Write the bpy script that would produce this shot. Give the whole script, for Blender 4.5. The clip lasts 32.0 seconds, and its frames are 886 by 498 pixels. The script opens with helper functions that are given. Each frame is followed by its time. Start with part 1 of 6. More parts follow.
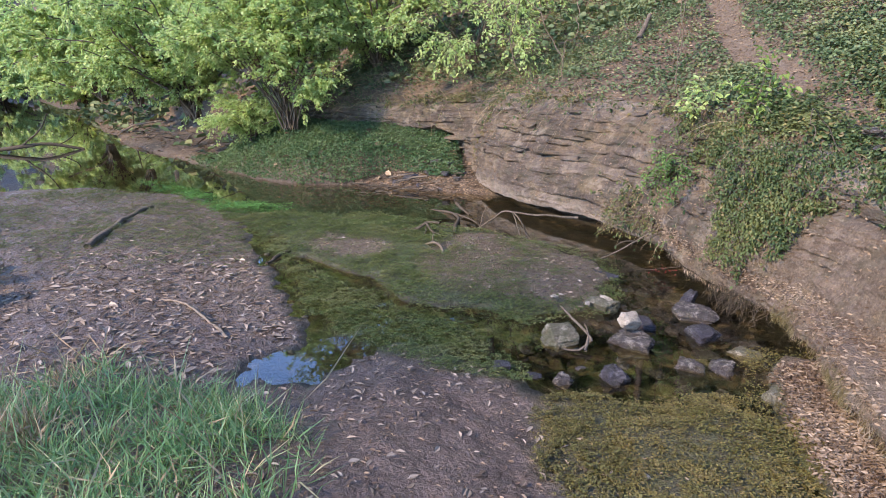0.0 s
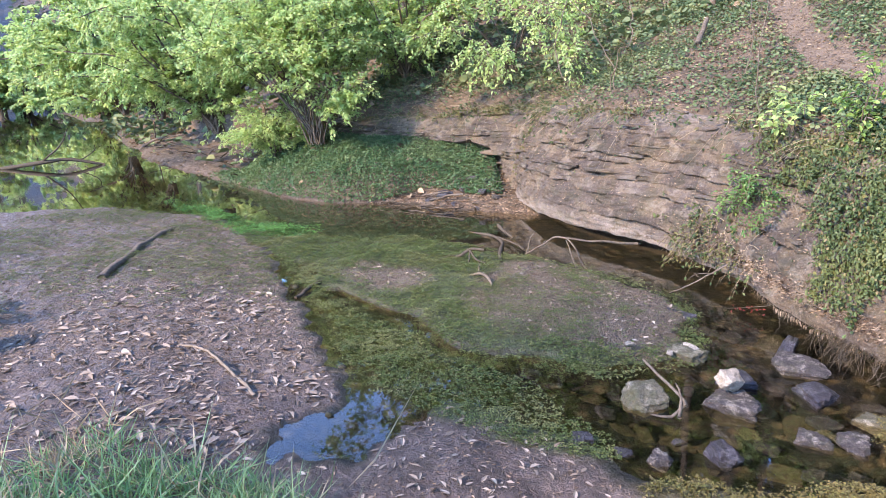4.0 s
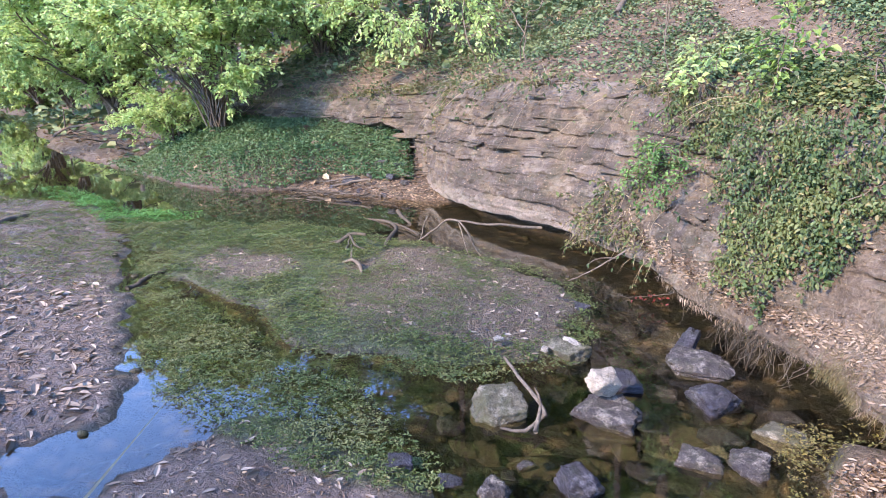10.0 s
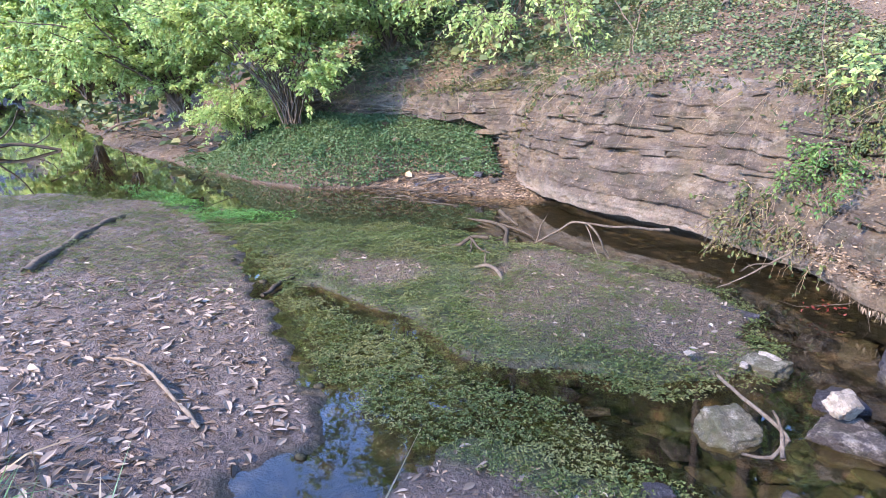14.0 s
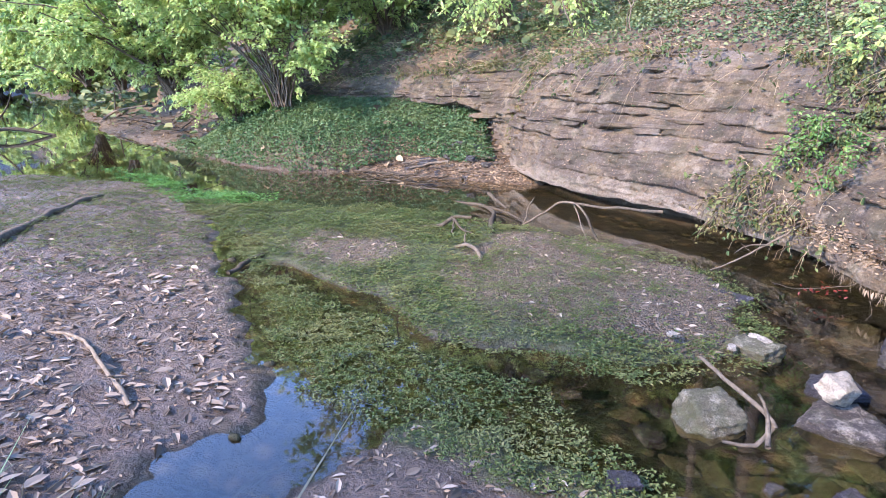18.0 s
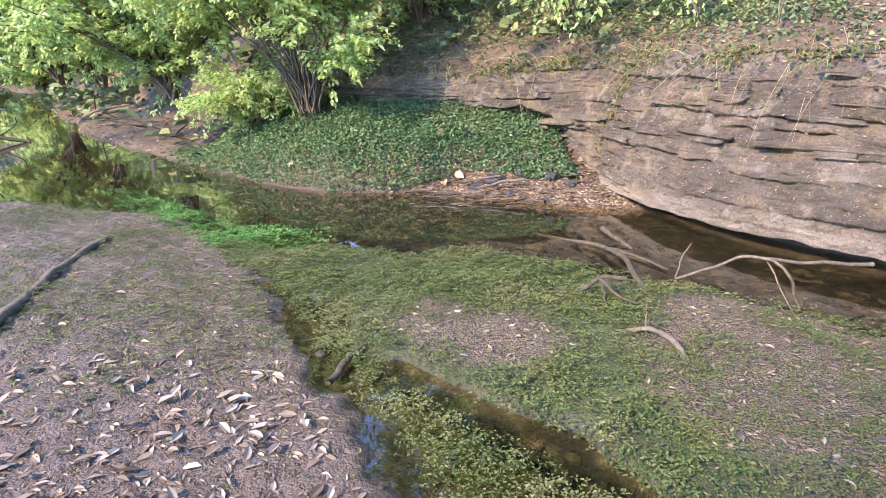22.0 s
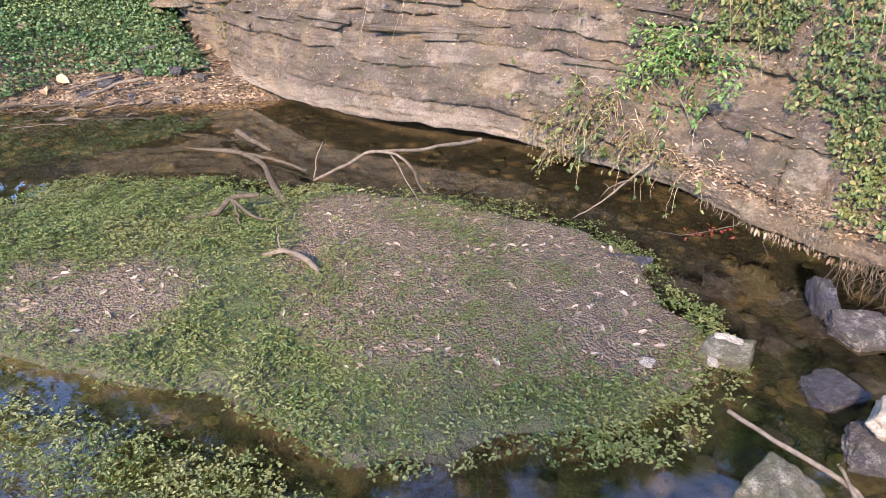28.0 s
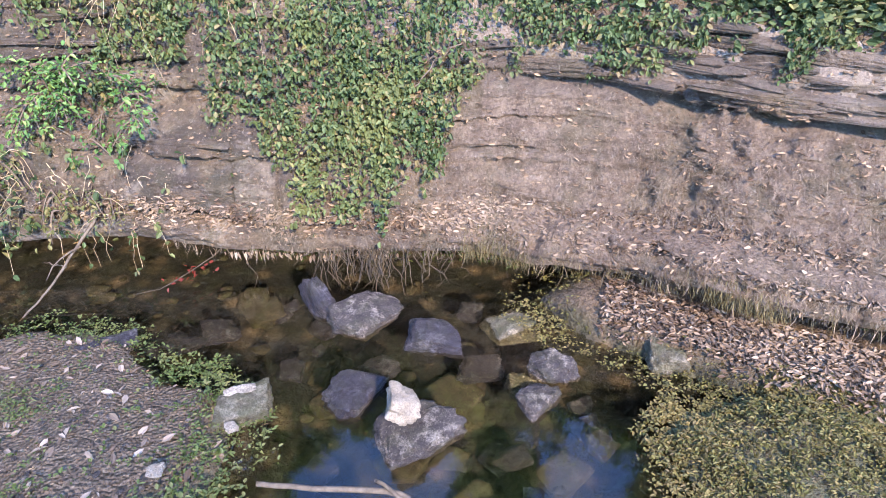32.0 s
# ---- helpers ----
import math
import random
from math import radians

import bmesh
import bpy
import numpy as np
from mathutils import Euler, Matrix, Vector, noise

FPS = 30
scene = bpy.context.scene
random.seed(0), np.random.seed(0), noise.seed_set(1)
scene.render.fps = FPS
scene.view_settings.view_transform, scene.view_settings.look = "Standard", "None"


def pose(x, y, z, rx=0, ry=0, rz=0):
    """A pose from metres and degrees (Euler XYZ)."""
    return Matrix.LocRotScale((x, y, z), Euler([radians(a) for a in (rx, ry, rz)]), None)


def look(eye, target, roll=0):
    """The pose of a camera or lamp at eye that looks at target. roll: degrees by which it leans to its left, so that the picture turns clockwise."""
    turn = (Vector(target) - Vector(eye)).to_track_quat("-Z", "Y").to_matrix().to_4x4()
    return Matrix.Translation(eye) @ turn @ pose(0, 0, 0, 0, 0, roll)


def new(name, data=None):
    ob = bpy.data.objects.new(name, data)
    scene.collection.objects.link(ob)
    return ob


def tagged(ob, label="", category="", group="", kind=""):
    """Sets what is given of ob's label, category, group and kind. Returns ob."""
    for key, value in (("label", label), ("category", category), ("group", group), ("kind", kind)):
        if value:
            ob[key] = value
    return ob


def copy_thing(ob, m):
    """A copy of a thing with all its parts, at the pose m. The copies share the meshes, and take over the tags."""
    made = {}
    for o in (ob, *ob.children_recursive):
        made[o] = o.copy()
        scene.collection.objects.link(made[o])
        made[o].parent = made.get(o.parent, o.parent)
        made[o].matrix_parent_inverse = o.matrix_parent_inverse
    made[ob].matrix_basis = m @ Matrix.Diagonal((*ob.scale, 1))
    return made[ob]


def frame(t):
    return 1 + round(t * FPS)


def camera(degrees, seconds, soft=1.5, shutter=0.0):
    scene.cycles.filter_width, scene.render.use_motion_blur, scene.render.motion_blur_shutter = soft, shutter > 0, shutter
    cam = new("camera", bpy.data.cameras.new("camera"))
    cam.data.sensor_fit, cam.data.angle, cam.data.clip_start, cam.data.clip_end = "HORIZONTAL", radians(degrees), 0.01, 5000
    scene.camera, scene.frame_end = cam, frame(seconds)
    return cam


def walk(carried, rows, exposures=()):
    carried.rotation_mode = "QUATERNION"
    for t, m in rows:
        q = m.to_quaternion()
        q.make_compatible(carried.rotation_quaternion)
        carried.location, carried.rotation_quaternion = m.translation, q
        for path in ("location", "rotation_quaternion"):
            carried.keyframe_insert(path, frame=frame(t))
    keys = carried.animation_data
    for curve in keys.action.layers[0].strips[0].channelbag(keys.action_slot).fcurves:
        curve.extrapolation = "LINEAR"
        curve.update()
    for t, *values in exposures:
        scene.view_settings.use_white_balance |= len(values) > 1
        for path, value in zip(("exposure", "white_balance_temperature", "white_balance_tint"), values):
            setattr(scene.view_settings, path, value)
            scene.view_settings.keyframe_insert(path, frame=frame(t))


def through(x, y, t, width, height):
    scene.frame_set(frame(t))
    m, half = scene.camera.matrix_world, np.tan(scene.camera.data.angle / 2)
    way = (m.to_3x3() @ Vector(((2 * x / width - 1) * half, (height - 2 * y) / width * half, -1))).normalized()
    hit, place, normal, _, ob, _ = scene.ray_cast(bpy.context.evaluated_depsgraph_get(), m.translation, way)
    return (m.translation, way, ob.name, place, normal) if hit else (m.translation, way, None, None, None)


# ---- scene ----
cam = camera(68.7, 32.0, soft=0.3)
PATH = [
    (0, (0.179, -0.098, 1.727), (0.114, 1.819, 1.160), -1.87),
    (0.5, (0.149, 0.087, 1.704), (0.040, 2.002, 1.139), -2.10),
    (1, (-0.006, 0.199, 1.684), (-0.132, 2.114, 1.122), -2.14),
    (1.5, (-0.169, 0.262, 1.691), (-0.307, 2.178, 1.132), -1.95),
    (2, (-0.318, 0.296, 1.706), (-0.467, 2.211, 1.149), -1.96),
    (2.5, (-0.368, 0.321, 1.719), (-0.531, 2.236, 1.165), -2.02),
    (3, (-0.319, 0.371, 1.731), (-0.502, 2.286, 1.183), -2.35),
    (3.5, (-0.172, 0.450, 1.746), (-0.368, 2.365, 1.202), -2.29),
    (4, (-0.066, 0.519, 1.757), (-0.190, 2.441, 1.215), -2.52),
    (4.5, (0.009, 0.578, 1.764), (0.134, 2.496, 1.212), -2.83),
    (6.5, (0.226, 0.871, 1.736), (0.458, 2.784, 1.202), -2.49),
    (7, (0.306, 0.969, 1.705), (0.545, 2.883, 1.176), -2.35),
    (7.5, (0.393, 1.055, 1.595), (0.637, 2.969, 1.067), -2.20),
    (8, (0.483, 1.130, 1.484), (0.737, 3.043, 0.958), -1.99),
    (8.5, (0.573, 1.186, 1.404), (0.829, 3.099, 0.880), -1.79),
    (9, (0.656, 1.221, 1.340), (0.820, 3.145, 0.819), -1.51),
    (9.5, (0.739, 1.243, 1.332), (0.759, 3.174, 0.810), -1.33),
    (10, (0.567, 1.250, 1.365), (0.556, 3.178, 0.835), -1.54),
    (10.5, (0.357, 1.245, 1.396), (0.331, 3.171, 0.859), -1.48),
    (11, (0.066, 1.229, 1.441), (0.032, 3.153, 0.897), -1.83),
    (11.5, (-0.199, 1.230, 1.485), (-0.233, 3.153, 0.939), -1.77),
    (12, (-0.445, 1.241, 1.542), (-0.481, 3.161, 0.985), -2.02),
    (12.5, (-0.493, 1.271, 1.576), (-0.543, 3.190, 1.014), -2.36),
    (13, (-0.414, 1.307, 1.696), (-0.480, 3.225, 1.134), -2.61),
    (13.5, (-0.317, 1.364, 1.618), (-0.382, 3.283, 1.058), -2.37),
    (14, (-0.250, 1.382, 1.457), (-0.314, 3.301, 0.899), -2.14),
    (14.5, (-0.174, 1.366, 1.328), (-0.241, 3.286, 0.773), -1.91),
    (15, (-0.120, 1.338, 1.241), (-0.186, 3.259, 0.686), -1.72),
    (15.5, (-0.106, 1.297, 1.218), (-0.175, 3.217, 0.663), -1.78),
    (17.5, (-0.084, 1.426, 1.258), (-0.167, 3.343, 0.697), -1.72),
    (18, (-0.063, 1.585, 1.261), (-0.151, 3.502, 0.697), -1.63),
    (18.5, (-0.044, 1.731, 1.272), (-0.131, 3.646, 0.701), -1.44),
    (19, (-0.096, 1.874, 1.266), (-0.179, 3.789, 0.694), -1.03),
    (19.5, (-0.291, 2.016, 1.264), (-0.372, 3.930, 0.689), -1.11),
    (20, (-0.493, 2.068, 1.338), (-0.578, 3.975, 0.741), -1.31),
    (20.5, (-0.711, 2.204, 1.408), (-0.801, 4.108, 0.802), -2.10),
    (21, (-0.901, 2.418, 1.440), (-0.993, 4.320, 0.828), -2.29),
    (21.5, (-1.025, 2.628, 1.484), (-1.119, 4.526, 0.861), -2.74),
    (22, (-1.034, 2.828, 1.452), (-1.049, 4.729, 0.831), -2.52),
    (22.5, (-0.939, 3.007, 1.351), (-0.565, 4.874, 0.738), -1.56),
    (23, (-0.872, 3.100, 1.338), (-0.117, 4.844, 0.714), -1.82),
    (23.5, (-0.791, 3.107, 1.321), (-0.004, 4.837, 0.700), -1.86),
    (24, (-0.717, 3.070, 1.315), (0.073, 4.800, 0.694), -1.90),
    (24.5, (-0.662, 3.035, 1.307), (0.134, 4.763, 0.690), -1.77),
    (25, (-0.644, 3.006, 1.321), (0.159, 4.730, 0.702), -1.76),
    (25.5, (-0.629, 3.001, 1.446), (0.176, 4.721, 0.819), -2.03),
    (26, (-0.643, 2.995, 1.571), (0.167, 4.689, 0.883), -1.86),
    (26.5, (-0.674, 3.018, 1.610), (0.082, 4.557, 0.581), -1.63),
    (28.5, (-0.600, 3.014, 1.623), (0.206, 4.528, 0.596), -1.33),
    (29, (-0.521, 2.984, 1.605), (0.292, 4.498, 0.583), -1.49),
    (29.5, (-0.444, 2.984, 1.581), (0.521, 4.407, 0.561), -1.82),
    (30, (-0.359, 2.972, 1.556), (0.750, 4.289, 0.538), -2.59),
    (30.5, (-0.291, 2.979, 1.527), (1.072, 4.023, 0.501), -2.97),
    (31, (-0.248, 3.004, 1.496), (1.317, 3.722, 0.478), -2.73),
    (31.5, (-0.198, 3.033, 1.520), (1.419, 3.614, 0.495), -2.24),
    (32, (-0.128, 3.045, 1.529), (1.501, 3.586, 0.502), -2.10),
]
walk(cam, [(t, look(eye, target, roll)) for t, eye, target, roll in PATH], [(0, 2.62, 7600, 23), (4, 3.13, 7250, 25), (15, 3.27, 6900, 26), (21, 3.36, 7400, 25), (26, 3.33, 8700, 25), (32, 3.36, 6900, 25)])

# ---- world and sun ----
world = bpy.data.worlds.new("sky")
scene.world = world
world.use_nodes = True
wn = world.node_tree
sky = wn.nodes.new("ShaderNodeTexSky")
sky.sky_type = "NISHITA"
sky.sun_disc = False
sky.dust_density, sky.ozone_density = 0.0, 9.0
SUN_ELEV, SUN_AZ = radians(36), radians(232)
sky.sun_elevation, sky.sun_rotation = SUN_ELEV, SUN_AZ
wn.nodes["Background"].inputs[1].default_value = 0.15
wn.links.new(sky.outputs[0], wn.nodes["Background"].inputs[0])
sun = new("sun", bpy.data.lights.new("sun", "SUN"))
sun.data.energy, sun.data.angle, sun.data.color = 1.45, radians(3.2), (1.0, 0.89, 0.72)
sun_dir = Vector((math.sin(SUN_AZ) * math.cos(SUN_ELEV), math.cos(SUN_AZ) * math.cos(SUN_ELEV), math.sin(SUN_ELEV)))
sun.matrix_world = look(sun_dir * 30, (0, 0, 0))

# ---- numeric helpers ----
rng = np.random.default_rng(7)


def hash3(i, j, k, seed):
    n = (i.astype(np.int64) * 73856093) ^ (j.astype(np.int64) * 19349663) ^ (k.astype(np.int64) * 83492791) ^ (seed * 2654435761)
    n = (n ^ (n >> 13)) * 1274126177 & 0x7FFFFFFF
    n = (n ^ (n >> 15)) * 2246822519 & 0x7FFFFFFF
    return (n & 0xFFFFF) / float(0xFFFFF)


def vnoise(x, y, z=None, seed=1):
    """Smooth value noise in 0..1."""
    x, y = np.asarray(x, float), np.asarray(y, float)
    z = np.zeros_like(x) if z is None else np.asarray(z, float)
    i, j, k = np.floor(x), np.floor(y), np.floor(z)
    f, g, h = (v * v * (3 - 2 * v) for v in (x - i, y - j, z - k))
    out = 0
    for a in (0, 1):
        for b in (0, 1):
            for c in (0, 1):
                out = out + hash3(i + a, j + b, k + c, seed) * (f if a else 1 - f) * (g if b else 1 - g) * (h if c else 1 - h)
    return out


def fbm(x, y, z=None, seed=1, octaves=4):
    out, amp, total = 0, 1.0, 0
    for o in range(octaves):
        out = out + amp * vnoise(np.asarray(x) * 2**o, np.asarray(y) * 2**o, None if z is None else np.asarray(z) * 2**o, seed + o)
        total += amp
        amp *= 0.5
    return out / total


def sstep(a, b, v):
    v = np.clip((np.asarray(v, float) - a) / (b - a), 0, 1)
    return v * v * (3 - 2 * v)


def smooth_line(points, step=0.08):
    """A Catmull-Rom line through the points, at about even steps."""
    p = np.array(points, float)
    p = np.vstack([2 * p[0] - p[1], p, 2 * p[-1] - p[-2]])
    out = []
    for a, b, c, d in zip(p[:-3], p[1:-2], p[2:-1], p[3:]):
        n = min(12, max(2, int(np.linalg.norm(c - b) / step)))
        t = np.linspace(0, 1, n, endpoint=False)[:, None]
        out.append(0.5 * (2 * b + (c - a) * t + (2 * a - 5 * b + 4 * c - d) * t**2 + (3 * b - a - 3 * c + d) * t**3))
    out.append(p[-2:-1])
    return np.vstack(out)


def to_line(x, y, line):
    """Distance to a line in plan, positive on its left-hand (hill) side, and the arc length of the nearest place."""
    x, y = np.ravel(x), np.ravel(y)
    best = np.full(x.shape, 1e9)
    side, arc = np.zeros(x.shape), np.zeros(x.shape)
    run = 0.0
    for a, b in zip(line[:-1], line[1:]):
        e = b - a
        n = float(np.hypot(*e))
        t = np.clip(((x - a[0]) * e[0] + (y - a[1]) * e[1]) / n**2, 0, 1)
        px, py = x - a[0] - t * e[0], y - a[1] - t * e[1]
        d = np.hypot(px, py)
        near = d < best
        best = np.where(near, d, best)
        side = np.where(near, np.sign(e[0] * (y - a[1]) - e[1] * (x - a[0])), side)
        arc = np.where(near, run + t * n, arc)
        run += n
    return best * side, arc


def in_poly(x, y, poly):
    """Distance to a polygon's edge, positive inside."""
    x, y = np.ravel(x), np.ravel(y)
    p = np.array(poly, float)
    best, inside = np.full(x.shape, 1e9), np.zeros(x.shape, bool)
    for a, b in zip(p, np.roll(p, -1, 0)):
        e = b - a
        t = np.clip(((x - a[0]) * e[0] + (y - a[1]) * e[1]) / (e @ e), 0, 1)
        best = np.minimum(best, np.hypot(x - a[0] - t * e[0], y - a[1] - t * e[1]))
        cross = (a[1] > y) != (b[1] > y)
        inside ^= cross & (x < (b[0] - a[0]) * (y - a[1]) / ((b[1] - a[1]) or 1e-9) + a[0])
    return np.where(inside, best, -best)


def mesh_of(name, verts, faces, smooth=True):
    """A mesh from arrays; faces is an (n, 3) or (n, 4) array, or a list of such."""
    me = bpy.data.meshes.new(name)
    verts = np.asarray(verts, np.float32)
    some = faces if isinstance(faces, list) else [faces]
    some = [np.asarray(f, np.int32) for f in some if len(f)]
    sizes = np.concatenate([np.full(len(f), f.shape[1], np.int32) for f in some])
    loops = np.concatenate([f.ravel() for f in some])
    me.vertices.add(len(verts))
    me.vertices.foreach_set("co", verts.ravel())
    me.loops.add(len(loops))
    me.loops.foreach_set("vertex_index", loops)
    me.polygons.add(len(sizes))
    me.polygons.foreach_set("loop_start", np.concatenate([[0], np.cumsum(sizes)[:-1]]).astype(np.int32))
    me.polygons.foreach_set("use_smooth", np.full(len(sizes), smooth))
    me.update(calc_edges=True)
    return me


def attribute(me, name, values):
    me.attributes.new(name, "FLOAT", "POINT").data.foreach_set("value", np.asarray(values, np.float32))


def part(name, me, material, parent=None, label=""):
    ob = new(name, me)
    me.materials.append(material) if not me.materials else None
    if parent is not None:
        ob.parent = parent
    if label:
        tagged(ob, label)
    return ob


def grid_faces(n, m):
    """Quads of an n by m grid of vertices, row after row."""
    i = np.arange(n - 1)[:, None] * m + np.arange(m - 1)[None]
    i = i.ravel()
    return np.stack([i, i + m, i + m + 1, i + 1], 1)


def tube(points, radii, sides=6, close=True):
    """Vertices and quads of a round tube along points."""
    p = np.asarray(points, float)
    r = np.broadcast_to(np.asarray(radii, float), (len(p),))
    t = np.gradient(p, axis=0)
    t /= np.linalg.norm(t, axis=1, keepdims=True) + 1e-9
    ref = np.array([0, 0, 1.0]) if abs(t[:, 2]).mean() < 0.8 else np.array([1.0, 0, 0])
    a = np.cross(t, ref)
    a /= np.linalg.norm(a, axis=1, keepdims=True) + 1e-9
    b = np.cross(t, a)
    w = np.linspace(0, 2 * np.pi, sides, endpoint=False)
    v = p[:, None] + r[:, None, None] * (np.cos(w)[None, :, None] * a[:, None] + np.sin(w)[None, :, None] * b[:, None])
    i = np.arange(len(p) - 1)[:, None] * sides + np.arange(sides)[None]
    j = np.arange(len(p) - 1)[:, None] * sides + (np.arange(sides)[None] + 1) % sides
    return v.reshape(-1, 3), np.stack([i.ravel(), j.ravel(), j.ravel() + sides, i.ravel() + sides], 1)


def join(pieces):
    """One set of vertices and faces out of several."""
    vs, fs, n = [], [], 0
    for v, f in pieces:
        vs.append(v)
        fs.append(np.asarray(f) + n)
        n += len(v)
    return np.vstack(vs), np.vstack(fs)


def unit(v):
    return v / (np.linalg.norm(v, axis=-1, keepdims=True) + 1e-9)


LEAF_SHAPES = {
    # outline in units of length and half width, from the stalk round to the stalk
    "lance": ([0, 0.3, 0.65, 1.0, 0.65, 0.3], [0, 1, 0.75, 0, -0.75, -1], 0.17),
    "oval": ([0, 0.35, 0.75, 1.0, 0.75, 0.35], [0, 1, 0.8, 0, -0.8, -1], 0.30),
    "round": ([0, 0.15, 0.7, 1.0, 0.7, 0.15], [0, 0.9, 0.9, 0, -0.9, -0.9], 0.46),
    "broad": ([0, 0.22, 0.6, 1.0, 0.65, 0.3], [0, 0.8, 1.0, 0.1, -0.75, -0.9], 0.21),
    "blade": ([0, 0.5, 1.0, 0.5], [0, 1, 0, -1], 0.02),
}


def leaves(at, ahead, up, length, shape="oval", curl=0.15):
    """Vertices and triangles for many folded leaves: stalk ends, directions, upper sides and lengths."""
    at = np.asarray(at, float)
    n = len(at)
    ahead, up = unit(np.asarray(ahead, float)), unit(np.asarray(up, float))
    side = unit(np.cross(ahead, up))
    up = np.cross(side, ahead)
    length = np.broadcast_to(np.asarray(length, float), (n,))[:, None, None]
    u, w, wide = LEAF_SHAPES[shape]
    u, w = np.array(u)[None, :, None], np.array(w)[None, :, None]
    bend = rng.normal(0, 1, (n, 1, 1)) * curl
    fold = 0.25 + rng.random((n, 1, 1)) * 0.5
    v = at[:, None] + length * (u * ahead[:, None] + w * wide * side[:, None] + (np.abs(w) * wide * fold - u * u * (curl + bend)) * up[:, None])
    k = u.shape[1]
    base = np.arange(n)[:, None] * k
    tip = 3 if k == 6 else 2
    if k == 6:
        quads = np.stack([base + c for c in (0, 1, 2, 3)] , -1).reshape(-1, 4), np.stack([base + c for c in (0, 3, 4, 5)], -1).reshape(-1, 4)
        return v.reshape(-1, 3), np.vstack(quads)
    return v.reshape(-1, 3), np.stack([base + c for c in (0, 1, 2, 3)], -1).reshape(-1, 4)


# ---- materials ----
def material(name, rough=0.8, spec=0.3):
    m = bpy.data.materials.new(name)
    m.use_nodes = True
    b = m.node_tree.nodes["Principled BSDF"]
    b.inputs["Roughness"].default_value = rough
    b.inputs["Specular IOR Level"].default_value = spec
    return m, m.node_tree, b


def node(nt, kind, **values):
    n = nt.nodes.new(kind)
    for key, v in values.items():
        n.inputs[key.replace("_", " ")].default_value = v
    return n


def ramp(nt, source, stops):
    r = nt.nodes.new("ShaderNodeValToRGB")
    el = r.color_ramp.elements
    while len(el) < len(stops):
        el.new(0.5)
    for e, (at, c) in zip(el, stops):
        e.position, e.color = at, (*c, 1)
    nt.links.new(source, r.inputs[0])
    return r.outputs[0]


def mix(nt, fac, a, b, mode="MIX"):
    m = nt.nodes.new("ShaderNodeMix")
    m.data_type, m.blend_type = "RGBA", mode
    for sock, v in ((m.inputs[0], fac), (m.inputs[6], a), (m.inputs[7], b)):
        if isinstance(v, (int, float)):
            sock.default_value = v
        elif isinstance(v, tuple):
            sock.default_value = (*v, 1)
        else:
            nt.links.new(v, sock)
    return m.outputs[2]


def calc(nt, op, a, b=0.0, c=None):
    m = nt.nodes.new("ShaderNodeMath")
    m.operation = op
    for sock, v in zip(m.inputs, (a, b, c)):
        if v is None:
            continue
        if isinstance(v, (int, float)):
            sock.default_value = v
        else:
            nt.links.new(v, sock)
    return m.outputs[0]


def noise_of(nt, scale, detail=4.0, rough=0.6, stretch=None):
    co = nt.nodes.new("ShaderNodeNewGeometry").outputs["Position"]
    if stretch:
        mp = nt.nodes.new("ShaderNodeMapping")
        mp.inputs["Scale"].default_value = stretch
        nt.links.new(co, mp.inputs[0])
        co = mp.outputs[0]
    n = nt.nodes.new("ShaderNodeTexNoise")
    n.inputs["Scale"].default_value, n.inputs["Detail"].default_value, n.inputs["Roughness"].default_value = scale, detail, rough
    nt.links.new(co, n.inputs["Vector"])
    return n.outputs[0]


def cells(nt, scale):
    v = nt.nodes.new("ShaderNodeTexVoronoi")
    v.inputs["Scale"].default_value = scale
    nt.links.new(nt.nodes.new("ShaderNodeNewGeometry").outputs["Position"], v.inputs["Vector"])
    return v


def bump(nt, b, height, strength=0.5, distance=0.02):
    n = nt.nodes.new("ShaderNodeBump")
    n.inputs["Strength"].default_value, n.inputs["Distance"].default_value = strength, distance
    nt.links.new(height, n.inputs["Height"])
    nt.links.new(n.outputs[0], b.inputs["Normal"])


def attr(nt, name):
    a = nt.nodes.new("ShaderNodeAttribute")
    a.attribute_name = name
    return a.outputs["Fac"]


